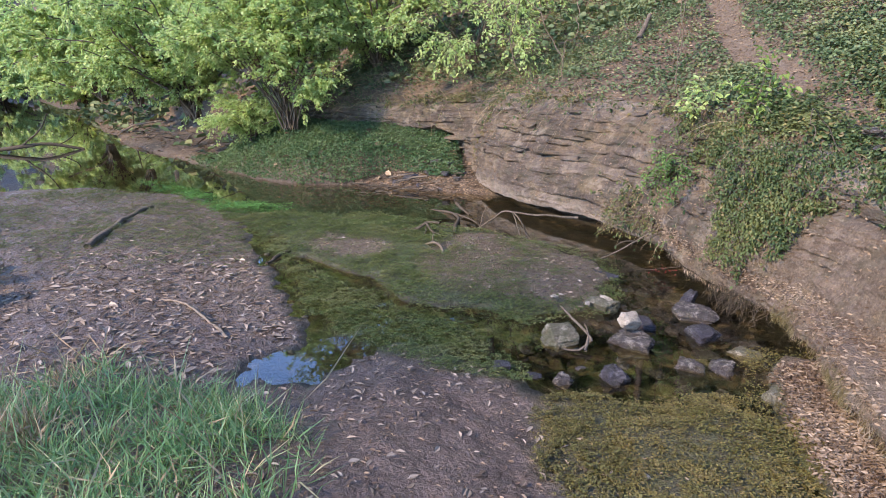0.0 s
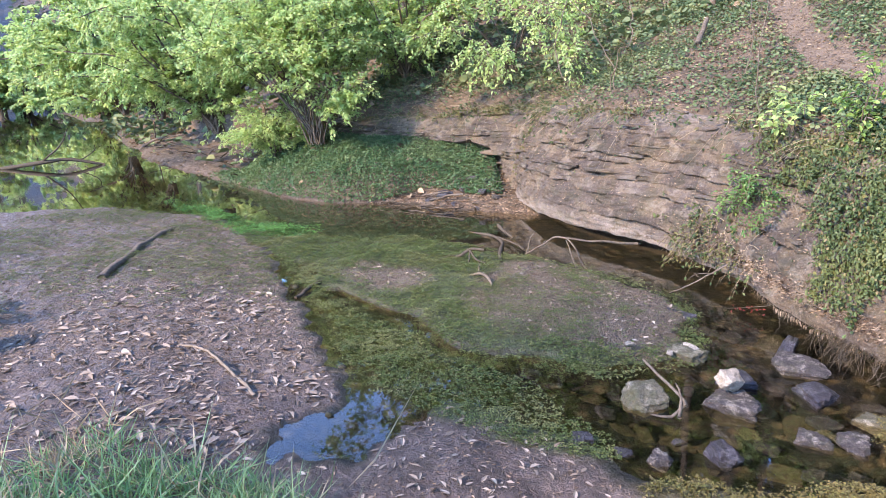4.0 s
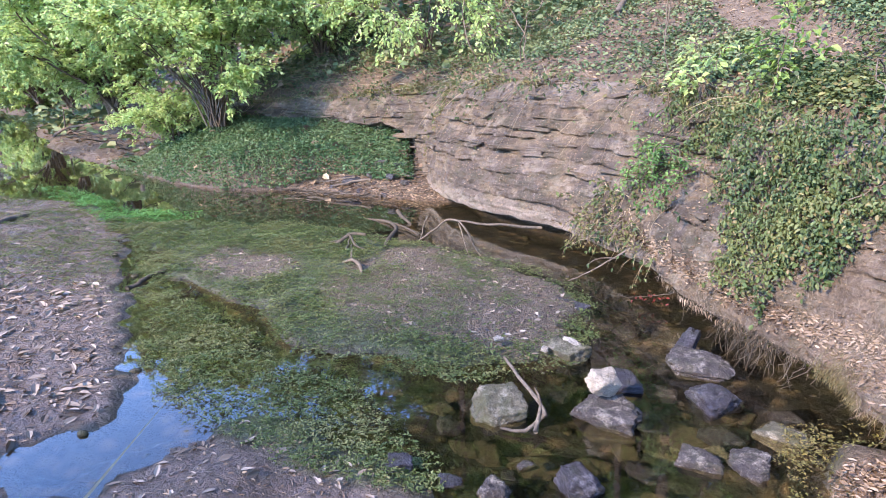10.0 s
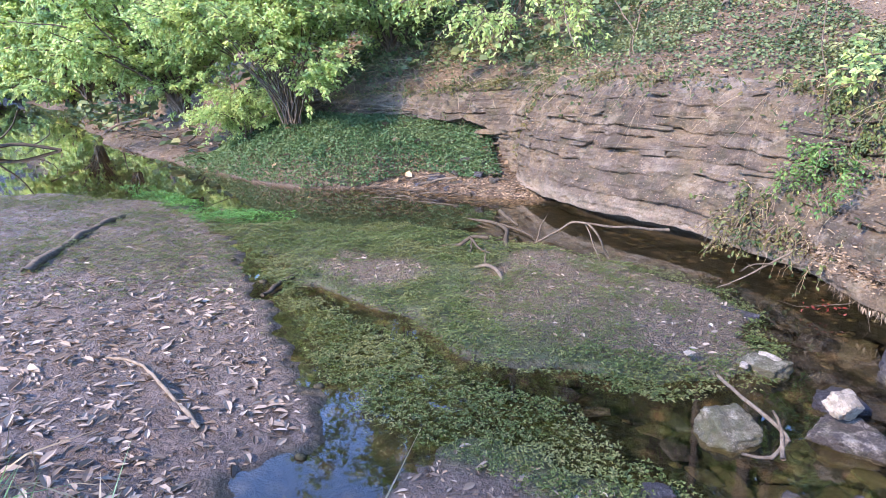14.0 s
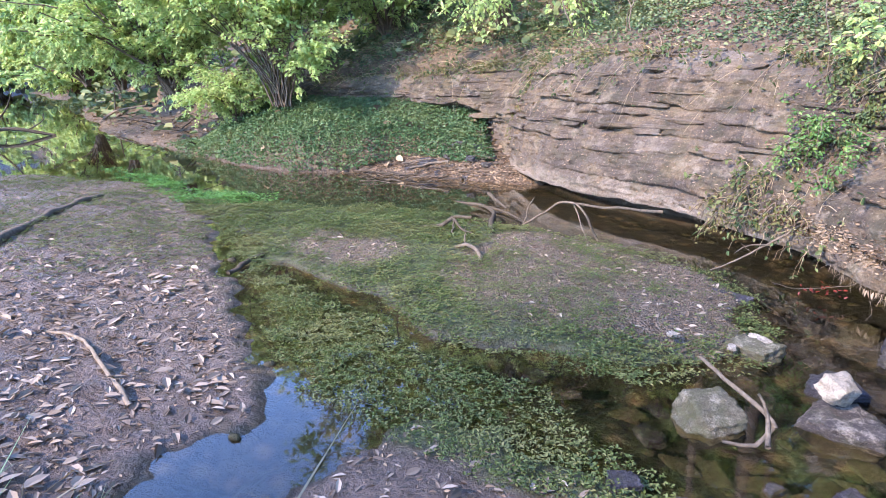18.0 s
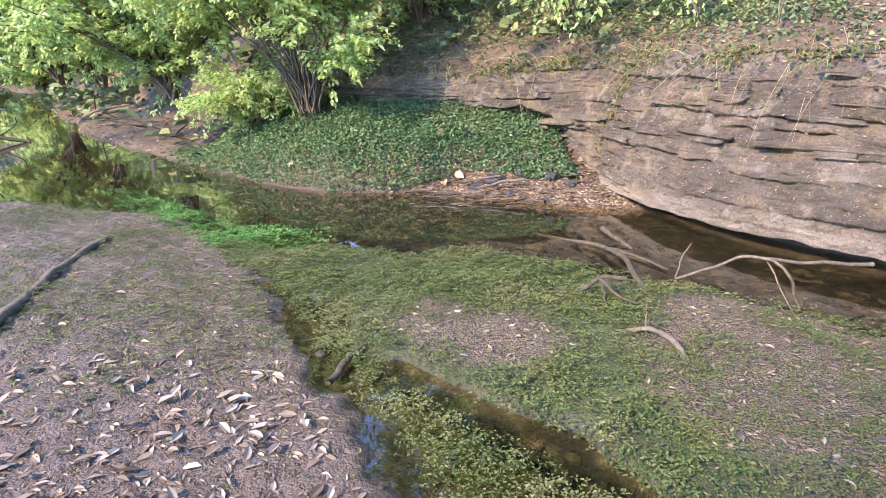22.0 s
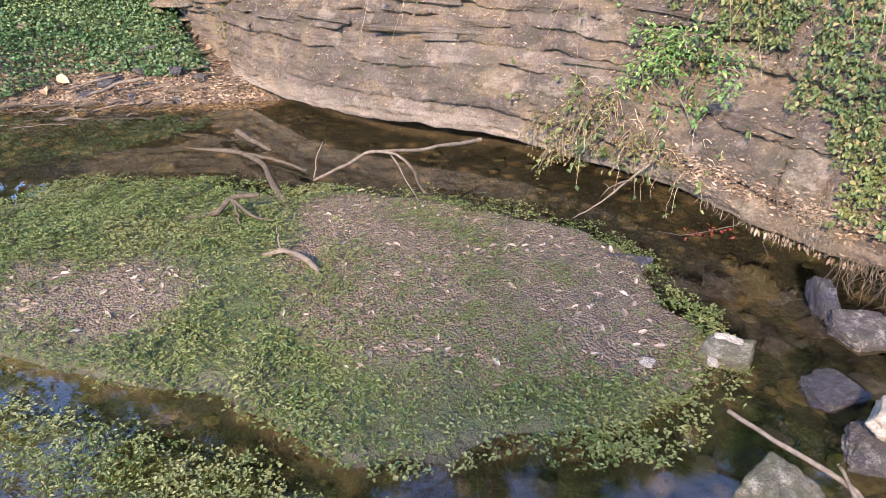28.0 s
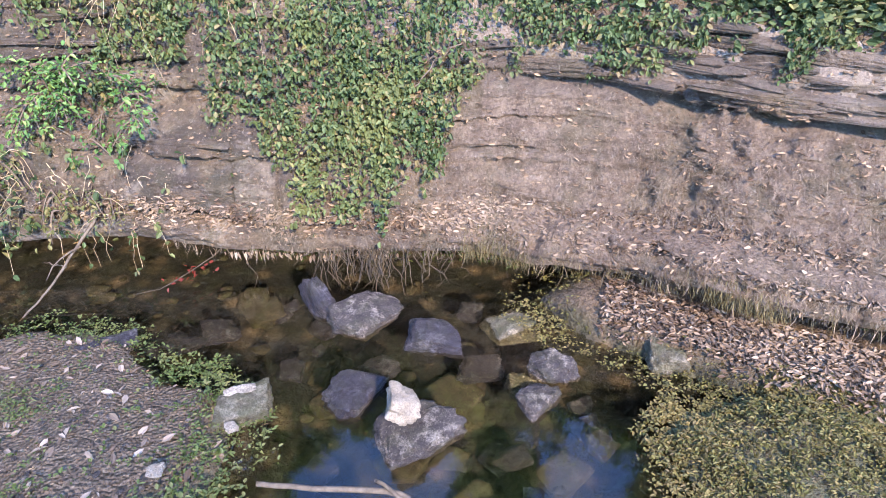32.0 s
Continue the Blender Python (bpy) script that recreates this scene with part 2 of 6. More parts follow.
def ground_material():
    m, nt, b = material("creek_ground", 0.75, 0.35)
    big, mid, fine = noise_of(nt, 1.3, 5), noise_of(nt, 9, 6), noise_of(nt, 60, 4)
    mud = mix(nt, ramp(nt, mid, [(0.3, (0, 0, 0)), (0.7, (1, 1, 1))]), (0.165, 0.120, 0.096), (0.084, 0.061, 0.049))
    mud = mix(nt, ramp(nt, noise_of(nt, 3.4, 5, 0.65), [(0.48, (0, 0, 0)), (0.62, (0.7,) * 3)]), mud, (0.068, 0.049, 0.040))
    peb = cells(nt, 85)
    pebble = ramp(nt, peb.outputs["Color"], [(0.0, (0.103, 0.077, 0.049)), (0.5, (0.185, 0.140, 0.094)), (0.85, (0.258, 0.197, 0.139)), (1.0, (0.474, 0.394, 0.296))])
    gravel = mix(nt, ramp(nt, peb.outputs["Distance"], [(0.25, (0, 0, 0)), (0.6, (1, 1, 1))]), pebble, (0.129, 0.095, 0.064))
    base = mix(nt, calc(nt, "MULTIPLY", attr(nt, "gravel"), ramp(nt, mid, [(0.2, (0.75,) * 3), (0.5, (1,) * 3)])), mud, gravel)
    soil = mix(nt, ramp(nt, mid, [(0.3, (0, 0, 0)), (0.7, (1, 1, 1))]), (0.077, 0.054, 0.033), (0.175, 0.123, 0.078))
    base = mix(nt, attr(nt, "soil"), base, soil)
    base = mix(nt, attr(nt, "trail"), base, mix(nt, fine, (0.129, 0.091, 0.059), (0.206, 0.153, 0.104)))
    moss = mix(nt, ramp(nt, mid, [(0.3, (0, 0, 0)), (0.75, (1, 1, 1))]), (0.030, 0.052, 0.014), (0.085, 0.105, 0.025))
    base = mix(nt, calc(nt, "MULTIPLY", attr(nt, "moss"), ramp(nt, big, [(0.2, (0.55,) * 3), (0.55, (1,) * 3)])), base, moss)
    stone = cells(nt, 9.5)
    silt = mix(nt, ramp(nt, stone.outputs["Distance"], [(0.15, (0, 0, 0)), (0.55, (1, 1, 1))]), mix(nt, ramp(nt, stone.outputs["Color"], [(0.4, (0, 0, 0)), (0.6, (1, 1, 1))]), (0.129, 0.091, 0.054), (0.035, 0.033, 0.017)), (0.012, 0.012, 0.009))
    grit = noise_of(nt, 28, 5, 0.75)
    base = mix(nt, ramp(nt, grit, [(0.46, (0, 0, 0)), (0.64, (0.75,) * 3)]), base, (0.057, 0.041, 0.030))
    silt = mix(nt, ramp(nt, mid, [(0.45, (0, 0, 0)), (0.75, (1, 1, 1))]), silt, (0.016, 0.020, 0.009))
    base = mix(nt, attr(nt, "bed"), base, silt)
    nt.links.new(base, b.inputs["Base Color"])
    wet = calc(nt, "MULTIPLY", attr(nt, "wet"), ramp(nt, mid, [(0.35, (0.2,) * 3), (0.6, (1,) * 3)]))
    nt.links.new(calc(nt, "MULTIPLY_ADD", wet, -0.5, 0.85), b.inputs["Roughness"])
    h = calc(nt, "ADD", calc(nt, "MULTIPLY", mid, 1.0), calc(nt, "MULTIPLY", calc(nt, "SUBTRACT", 1.0, peb.outputs["Distance"]), calc(nt, "MULTIPLY", attr(nt, "gravel"), 0.5)))
    bump(nt, b, calc(nt, "ADD", calc(nt, "ADD", h, calc(nt, "MULTIPLY", grit, 0.8)), calc(nt, "MULTIPLY", fine, 0.3)), 1.0, 0.045)
    return m


def rock_material(name, dark, light, pale, moss=0.0, strata=False, scale=1.0, wet=0.0):
    m, nt, b = material(name, 0.85 - 0.35 * wet, 0.3)
    big = noise_of(nt, 1.6 * scale, 5)
    mid = noise_of(nt, 11 * scale, 6, 0.7, (0.35, 0.35, 2.2) if strata else None)
    fine = noise_of(nt, 75 * scale, 5, 0.7)
    c = mix(nt, ramp(nt, mid, [(0.3, (0, 0, 0)), (0.68, (1, 1, 1))]), dark, light)
    c = mix(nt, ramp(nt, big if strata else noise_of(nt, 5.5 * scale, 6, 0.75), [(0.52, (0, 0, 0)), (0.66, (0.5 if strata else 0.8,) * 3)]), c, pale)
    if strata:
        c = mix(nt, ramp(nt, attr(nt, "tone"), [(0.25, (0, 0, 0)), (0.75, (0.75,) * 3)]), c, tuple(0.62 * v for v in dark))
        c = mix(nt, ramp(nt, noise_of(nt, 3.2, 5, 0.65, (1, 1, 0.3)), [(0.46, (0, 0, 0)), (0.62, (0.75,) * 3)]), c, (0.088, 0.067, 0.050))
        c = mix(nt, ramp(nt, noise_of(nt, 2.3, 5, 0.7, (1, 1, 1.6)), [(0.50, (0, 0, 0)), (0.60, (0.75,) * 3)]), c, (0.211, 0.153, 0.097))
        c = mix(nt, ramp(nt, noise_of(nt, 4.1, 5, 0.7, (1, 1, 1.3)), [(0.56, (0, 0, 0)), (0.64, (0.4,) * 3)]), c, (0.391, 0.325, 0.248))
        c = mix(nt, calc(nt, "MULTIPLY", attr(nt, "pale_band"), 0.62), c, (0.371, 0.305, 0.239))
        earth = mix(nt, ramp(nt, noise_of(nt, 14, 6, 0.75), [(0.35, (0, 0, 0)), (0.65, (1, 1, 1))]), (0.108, 0.077, 0.054), (0.263, 0.197, 0.144))
        c = mix(nt, attr(nt, "earth"), c, earth)
        c = mix(nt, ramp(nt, noise_of(nt, 38, 3, 0.8), [(0.60, (0, 0, 0)), (0.72, (0.5,) * 3)]), c, (0.453, 0.394, 0.313))
    c = mix(nt, ramp(nt, fine, [(0.42, (0, 0, 0)), (0.62, (0.4 if strata else 0.6,) * 3)]), c, tuple(0.4 * v for v in dark))
    c = mix(nt, ramp(nt, noise_of(nt, 42 * scale, 4, 0.75), [(0.56, (0, 0, 0)), (0.70, (0.3 if strata else 0.35,) * 3)]), c, pale)
    if moss:
        nrm = nt.nodes.new("ShaderNodeSeparateXYZ")
        nt.links.new(nt.nodes.new("ShaderNodeNewGeometry").outputs["Normal"], nrm.inputs[0])
        m_fac = calc(nt, "MULTIPLY", ramp(nt, noise_of(nt, 6 * scale, 4), [(0.52 - 0.2 * moss, (0, 0, 0)), (0.62, (1, 1, 1))]), moss)
        c = mix(nt, m_fac, c, mix(nt, fine, (0.035, 0.045, 0.015), (0.085, 0.092, 0.03)))
    nt.links.new(c, b.inputs["Base Color"])
    gritty = noise_of(nt, 30 * scale, 6, 0.8)
    bump(nt, b, calc(nt, "ADD", calc(nt, "ADD", calc(nt, "MULTIPLY", mid, 0.9), calc(nt, "MULTIPLY", gritty, 0.9)), calc(nt, "MULTIPLY", fine, 0.4)), 1.0, 0.04 / scale)
    return m


def leaf_material(name, stops, rough=0.5, through=0.35, scale=40, turn=0.35):
    """Leaves: colour by island, veined, with light passing through."""
    m, nt, b = material(name, rough, 0.35)
    geo = nt.nodes.new("ShaderNodeNewGeometry")
    c = ramp(nt, geo.outputs["Random Per Island"], stops)
    c = mix(nt, calc(nt, "MULTIPLY", noise_of(nt, scale, 3), 0.5), c, tuple(0.6 * v for v in stops[0][1]))
    patch = ramp(nt, noise_of(nt, 2.2, 3), [(0.48, (0, 0, 0)), (0.66, (turn,) * 3)])
    c = mix(nt, patch, c, stops[-1][1])
    nt.links.new(c, b.inputs["Base Color"])
    if through:
        t = nt.nodes.new("ShaderNodeBsdfTranslucent")
        s = nt.nodes.new("ShaderNodeMixShader")
        s.inputs[0].default_value = through
        nt.links.new(c, t.inputs[0])
        nt.links.new(b.outputs[0], s.inputs[1])
        nt.links.new(t.outputs[0], s.inputs[2])
        nt.links.new(s.outputs[0], nt.nodes["Material Output"].inputs[0])
    return m


def bark_material(name, dark, light, scale=1.0):
    m, nt, b = material(name, 0.9, 0.2)
    mid = noise_of(nt, 22 * scale, 5, 0.7)
    nt.links.new(mix(nt, ramp(nt, mid, [(0.3, (0, 0, 0)), (0.7, (1, 1, 1))]), dark, light), b.inputs["Base Color"])
    bump(nt, b, noise_of(nt, 60 * scale, 4, 0.7), 0.6, 0.01)
    return m


def water_material():
    m, nt, b = material("creek_water", 0.01, 1.0)
    b.inputs["Base Color"].default_value = (0.36, 0.37, 0.29, 1)
    b.inputs["Transmission Weight"].default_value = 1.0
    b.inputs["IOR"].default_value = 1.33
    b.inputs["Coat Weight"].default_value, b.inputs["Coat IOR"].default_value, b.inputs["Coat Roughness"].default_value = 0.75, 1.4, 0.01
    bump(nt, b, noise_of(nt, 5, 3, 0.5, (1, 0.6, 1)), 0.06, 0.02)
    return m


GROUND = ground_material()
BLUFF = rock_material("bluff_limestone", (0.089, 0.069, 0.055), (0.177, 0.140, 0.110), (0.330, 0.271, 0.213), 0.22, True)
ROCK_DARK = rock_material("dark_wet_rock", (0.020, 0.018, 0.022), (0.055, 0.050, 0.062), (0.20, 0.19, 0.20), 0.15, scale=2.5, wet=1)
ROCK_GREY = rock_material("grey_rock", (0.030, 0.026, 0.028), (0.103, 0.087, 0.077), (0.371, 0.330, 0.278), 0.2, scale=2.5)
ROCK_PALE = rock_material("pale_limestone", (0.268, 0.227, 0.174), (0.433, 0.374, 0.296), (0.556, 0.492, 0.392), 0.0, scale=3)
ROCK_MOSS = rock_material("mossy_rock", (0.072, 0.063, 0.039), (0.185, 0.163, 0.113), (0.381, 0.335, 0.252), 0.5, scale=2.5)
BED_STONE = rock_material("bed_stones", (0.031, 0.028, 0.016), (0.088, 0.071, 0.042), (0.134, 0.108, 0.070), 0.4, scale=3)
WATER = water_material()
BARK = bark_material("dark_bark", (0.072, 0.053, 0.038), (0.175, 0.133, 0.096))
DRIFTWOOD = bark_material("grey_driftwood", (0.057, 0.044, 0.032), (0.160, 0.128, 0.094), 1.5)
PALEWOOD = bark_material("bleached_wood", (0.113, 0.089, 0.064), (0.237, 0.187, 0.135), 1.5)
WETWOOD = bark_material("wet_wood", (0.031, 0.025, 0.017), (0.088, 0.069, 0.047), 1.5)
BUSH_LEAF = leaf_material("bush_leaves", [(0.0, (0.26, 0.40, 0.13)), (0.5, (0.43, 0.58, 0.20)), (0.85, (0.57, 0.69, 0.28)), (1.0, (0.64, 0.68, 0.30))], 0.5, 0.55, turn=0.25)
YELLOW_LEAF = leaf_material("yellow_green_leaves", [(0.0, (0.14, 0.25, 0.06)), (0.6, (0.26, 0.39, 0.10)), (1.0, (0.38, 0.46, 0.14))], 0.5, 0.45)
BANK_IVY = leaf_material("bank_ivy_leaves", [(0.0, (0.032, 0.075, 0.026)), (0.5, (0.06, 0.132, 0.046)), (0.88, (0.10, 0.18, 0.075)), (1.0, (0.17, 0.21, 0.085))], 0.55, 0.25)
SEEDLING_LEAF = leaf_material("seedling_leaves", [(0.0, (0.06, 0.15, 0.04)), (0.6, (0.12, 0.26, 0.07)), (1.0, (0.24, 0.34, 0.10))], 0.5, 0.4)
IVY_LEAF = leaf_material("ivy_leaves", [(0.0, (0.05, 0.088, 0.036)), (0.6, (0.095, 0.15, 0.062)), (0.9, (0.155, 0.205, 0.09)), (1.0, (0.258, 0.246, 0.096))], 0.6, 0.2)
# yellow-green patches in the colour: yellowing leaves, and sunlit ones
DRAPE_LEAF = leaf_material("creeper_leaves", [(0.0, (0.03, 0.055, 0.020)), (0.5, (0.062, 0.108, 0.036)), (0.84, (0.105, 0.155, 0.052)), (0.94, (0.21, 0.145, 0.075)), (1.0, (0.20, 0.195, 0.062))], 0.6, 0.25, turn=0.35)
YELLOW_WEED = leaf_material("yellowing_weed_leaves", [(0.0, (0.075, 0.085, 0.028)), (0.5, (0.145, 0.150, 0.048)), (0.85, (0.22, 0.20, 0.075)), (1.0, (0.28, 0.20, 0.11))], 0.6, 0.3, turn=0.2)
MOSS_LEAF = leaf_material("olive_moss_leaves", [(0.0, (0.046, 0.037, 0.012)), (0.35, (0.093, 0.081, 0.022)), (0.7, (0.125, 0.13, 0.035)), (0.9, (0.185, 0.163, 0.044)), (1.0, (0.247, 0.182, 0.070))], 0.6, 0.25, turn=0.3)
CRESS_LEAF = leaf_material("watercress_leaves", [(0.0, (0.039, 0.064, 0.015)), (0.45, (0.078, 0.119, 0.026)), (0.8, (0.131, 0.168, 0.048)), (1.0, (0.212, 0.199, 0.079))], 0.5, 0.3, turn=0.4)
LITTER = leaf_material("dry_leaves", [(0.0, (0.103, 0.071, 0.048)), (0.45, (0.216, 0.163, 0.117)), (0.8, (0.330, 0.264, 0.200)), (1.0, (0.443, 0.369, 0.287))], 0.7, 0.1)
LITTER_RED = leaf_material("russet_leaves", [(0.0, (0.077, 0.047, 0.030)), (0.5, (0.175, 0.113, 0.070)), (1.0, (0.412, 0.295, 0.183))], 0.7, 0.1)
RED_LEAF = leaf_material("red_leaves", [(0.0, (0.093, 0.014, 0.010)), (1.0, (0.196, 0.034, 0.019))], 0.5, 0.2)
SHELF_LITTER = leaf_material("mixed_dead_leaves", [(0.0, (0.057, 0.035, 0.023)), (0.45, (0.139, 0.091, 0.056)), (0.8, (0.247, 0.175, 0.115)), (1.0, (0.391, 0.305, 0.217))], 0.7, 0.1)
MOSS_FRINGE = leaf_material("moss_fringe", [(0.0, (0.062, 0.051, 0.021)), (0.6, (0.118, 0.097, 0.039)), (1.0, (0.206, 0.167, 0.078))], 0.8, 0.15)
GRASS = leaf_material("grass_blades", [(0.0, (0.085, 0.20, 0.07)), (0.5, (0.16, 0.34, 0.13)), (0.85, (0.27, 0.43, 0.21)), (0.94, (0.40, 0.42, 0.24)), (1.0, (0.536, 0.453, 0.261))], 0.5, 0.45, turn=0.15)
ROOT_FIBRE = leaf_material("root_fibres", [(0.0, (0.103, 0.077, 0.054)), (0.6, (0.196, 0.150, 0.106)), (1.0, (0.340, 0.271, 0.191))], 0.85, 0.1)
WEED_BRIGHT = leaf_material("bright_weed_leaves", [(0.0, (0.04, 0.14, 0.03)), (0.6, (0.085, 0.25, 0.05)), (1.0, (0.17, 0.36, 0.09))], 0.45, 0.35)
STRAW = leaf_material("dry_grass", [(0.0, (0.206, 0.143, 0.078)), (0.6, (0.391, 0.295, 0.174)), (1.0, (0.567, 0.453, 0.287))], 0.8, 0.15)

# ---- plan ----
# water level is z = 0; the bluff's lip, from far upstream to behind the camera
LIP = smooth_line([(-60, 85), (-28, 46), (-18, 33), (-9, 19.6), (-5.6, 14.8), (-3.4, 11.9), (-2.4, 10.75), (-1.3, 10.0), (-0.35, 9.5), (0.18, 9.15), (0.33, 8.7), (0.56, 7.65), (0.91, 6.94), (1.43, 6.22), (1.64, 5.72), (1.82, 5.13), (1.85, 4.6), (1.97, 4.1), (2.06, 3.72), (2.05, 3.45), (1.88, 3.12), (1.76, 2.82), (1.68, 2.45), (1.62, 2.1), (1.57, 1.7), (1.55, 0.5), (1.6, -3), (1.0, -12), (0, -60)], 0.12)
FAR_SHORE = [(0.55, 8.1), (0.3, 8.2), (-0.2, 8.42), (-0.5, 8.65), (-0.9, 8.88), (-1.25, 9.02), (-2.15, 9.22), (-3.0, 9.8), (-4.25, 11.1), (-5.5, 12.5), (-7.7, 14.9), (-9.6, 17.6), (-18, 30), (-28, 42), (-60, 84), (60, 140), (60, 9)]
LEFT_BAR = [(-7, 9.25), (-5.35, 9.4), (-3.62, 8.6), (-2.52, 7.32), (-1.8, 5.72), (-1.43, 4.92), (-1.02, 4.07), (-0.9, 3.66), (-1.18, 3.38), (-1.08, 3.12), (-0.72, 3.05), (-0.55, 3.35), (-0.25, 3.6), (0.3, 3.25), (0.52, 2.98), (0.75, 2.7), (1.1, 2.3), (1.5, 1.6), (1.9, 0), (2.5, -6), (0, -70), (-90, -70), (-90, 40), (-30, 21), (-12, 11.8)]
ISLAND = [(-2.75, 7.55), (-2.0, 7.35), (-1.46, 7.16), (-0.86, 7.1), (-0.25, 6.8), (0.4, 6.26), (0.87, 5.89), (1.2, 5.4), (1.32, 5.0), (1.27, 4.45), (1.1, 4.12), (0.64, 4.0), (0.14, 4.23), (-0.28, 4.43), (-0.41, 4.64), (-0.56, 4.88), (-0.82, 5.12), (-1.05, 5.3), (-1.4, 5.62), (-1.75, 6.2), (-2.2, 6.9)]
WEED = [(-2.45, 7.2), (-2.15, 6.8), (-1.51, 5.75), (-0.91, 5.13), (-0.54, 4.58), (-0.3, 4.25), (-0.07, 4.08), (0.15, 3.84), (0.36, 3.55), (0.53, 3.14), (0.3, 3.2), (-0.27, 3.55), (-0.6, 3.75), (-0.85, 4.1), (-1.2, 4.8), (-1.65, 5.7), (-2.2, 6.8)]
MOSS_BAR = [(0.52, 3.0), (0.72, 2.96), (1.08, 2.78), (1.3, 2.86), (1.53, 2.84), (1.66, 2.5), (1.6, 2.1), (1.5, 1.5), (0.7, 1.6), (0.5, 2.3)]
ISLE_GRAVEL = [(0.2, 6.12), (0.7, 6.0), (1.0, 5.75), (1.22, 5.4), (1.28, 4.95), (1.28, 4.5), (1.12, 4.2), (0.85, 4.12), (0.5, 4.32), (0.22, 4.52), (-0.02, 4.8), (-0.14, 5.1), (-0.1, 5.6)]
ISLE_GRAVEL_SMALL = [(-1.1, 6.15), (-0.7, 5.95), (-0.55, 5.55), (-0.75, 5.4), (-1.05, 5.6), (-1.3, 5.95)]
CHANNEL = smooth_line([(-1.3, 5.5), (-0.88, 5.05), (-0.52, 4.66), (-0.33, 4.33), (-0.02, 4.1), (0.25, 3.94), (0.5, 3.78), (0.8, 3.6)], 0.1)
TRAIL = smooth_line([(2.7, 2.2), (2.78, 3.2), (2.8, 4.2), (2.86, 5.0), (2.98, 5.7), (2.96, 6.5), (3.1, 7.2), (3.5, 8.8), (4.4, 11), (6, 14)], 0.2)
ARC_X = np.concatenate([[0], np.cumsum(np.hypot(*np.diff(LIP, axis=0).T))])


def arc_of(x, y):
    return float(to_line(np.array([x]), np.array([y]), LIP)[1][0])


A_LEFT, A_CORNER, A_MID, A_IVY, A_RIGHT, A_END = (arc_of(*p) for p in ((-2.4, 10.75), (0.3, 8.85), (1.43, 6.22), (1.85, 4.6), (2.05, 3.45), (1.68, 2.45)))
TOP_ARC = [0, A_LEFT - 6, A_LEFT, arc_of(-0.3, 9.47), arc_of(0.15, 9.2), A_CORNER, arc_of(0.91, 6.94), A_MID, arc_of(1.82, 5.13), A_IVY, arc_of(2.06, 3.72), A_RIGHT, arc_of(1.76, 2.82), A_END + 1, A_END + 80]


def top_height(arc):
    """Height of the bluff's upper edge."""
    return np.interp(arc, TOP_ARC, [0.95, 0.95, 1.0, 1.15, 1.2, 1.24, 1.33, 1.28, 1.2, 1.15, 1.1, 1.05, 0.98, 0.9, 0.85])


def top_setback(arc):
    """How far the upper edge lies behind the lip."""
    return np.interp(arc, TOP_ARC, [0.3, 0.3, 0.2, 0.2, 0.25, 0.35, 0.5, 0.5, 0.5, 0.5, 0.5, 0.5, 0.5, 0.5, 0.5])


def lip_height(arc):
    return np.interp(arc, TOP_ARC, [0.66, 0.66, 0.68, 0.5, 0.12, 0.10, 0.14, 0.13, 0.13, 0.12, 0.12, 0.12, 0.2, 0.22, 0.22])


def set_in(arc):
    """How far the bank upstream of the end stands back behind its shelf."""
    return 0.16 * sstep(A_RIGHT - 0.05, A_RIGHT + 0.4, arc)


def hill(d, arc):
    run = np.maximum(d - top_setback(arc) - set_in(arc), 0)
    slope = np.interp(arc, [A_LEFT - 20, A_LEFT, A_CORNER, A_MID, A_IVY, A_RIGHT, A_END], [0.5, 0.5, 0.42, 0.40, 0.5, 0.5, 0.5])
    return top_height(arc) + slope * np.minimum(run, 14) + 0.12 * np.maximum(run - 14, 0) ** 0.8


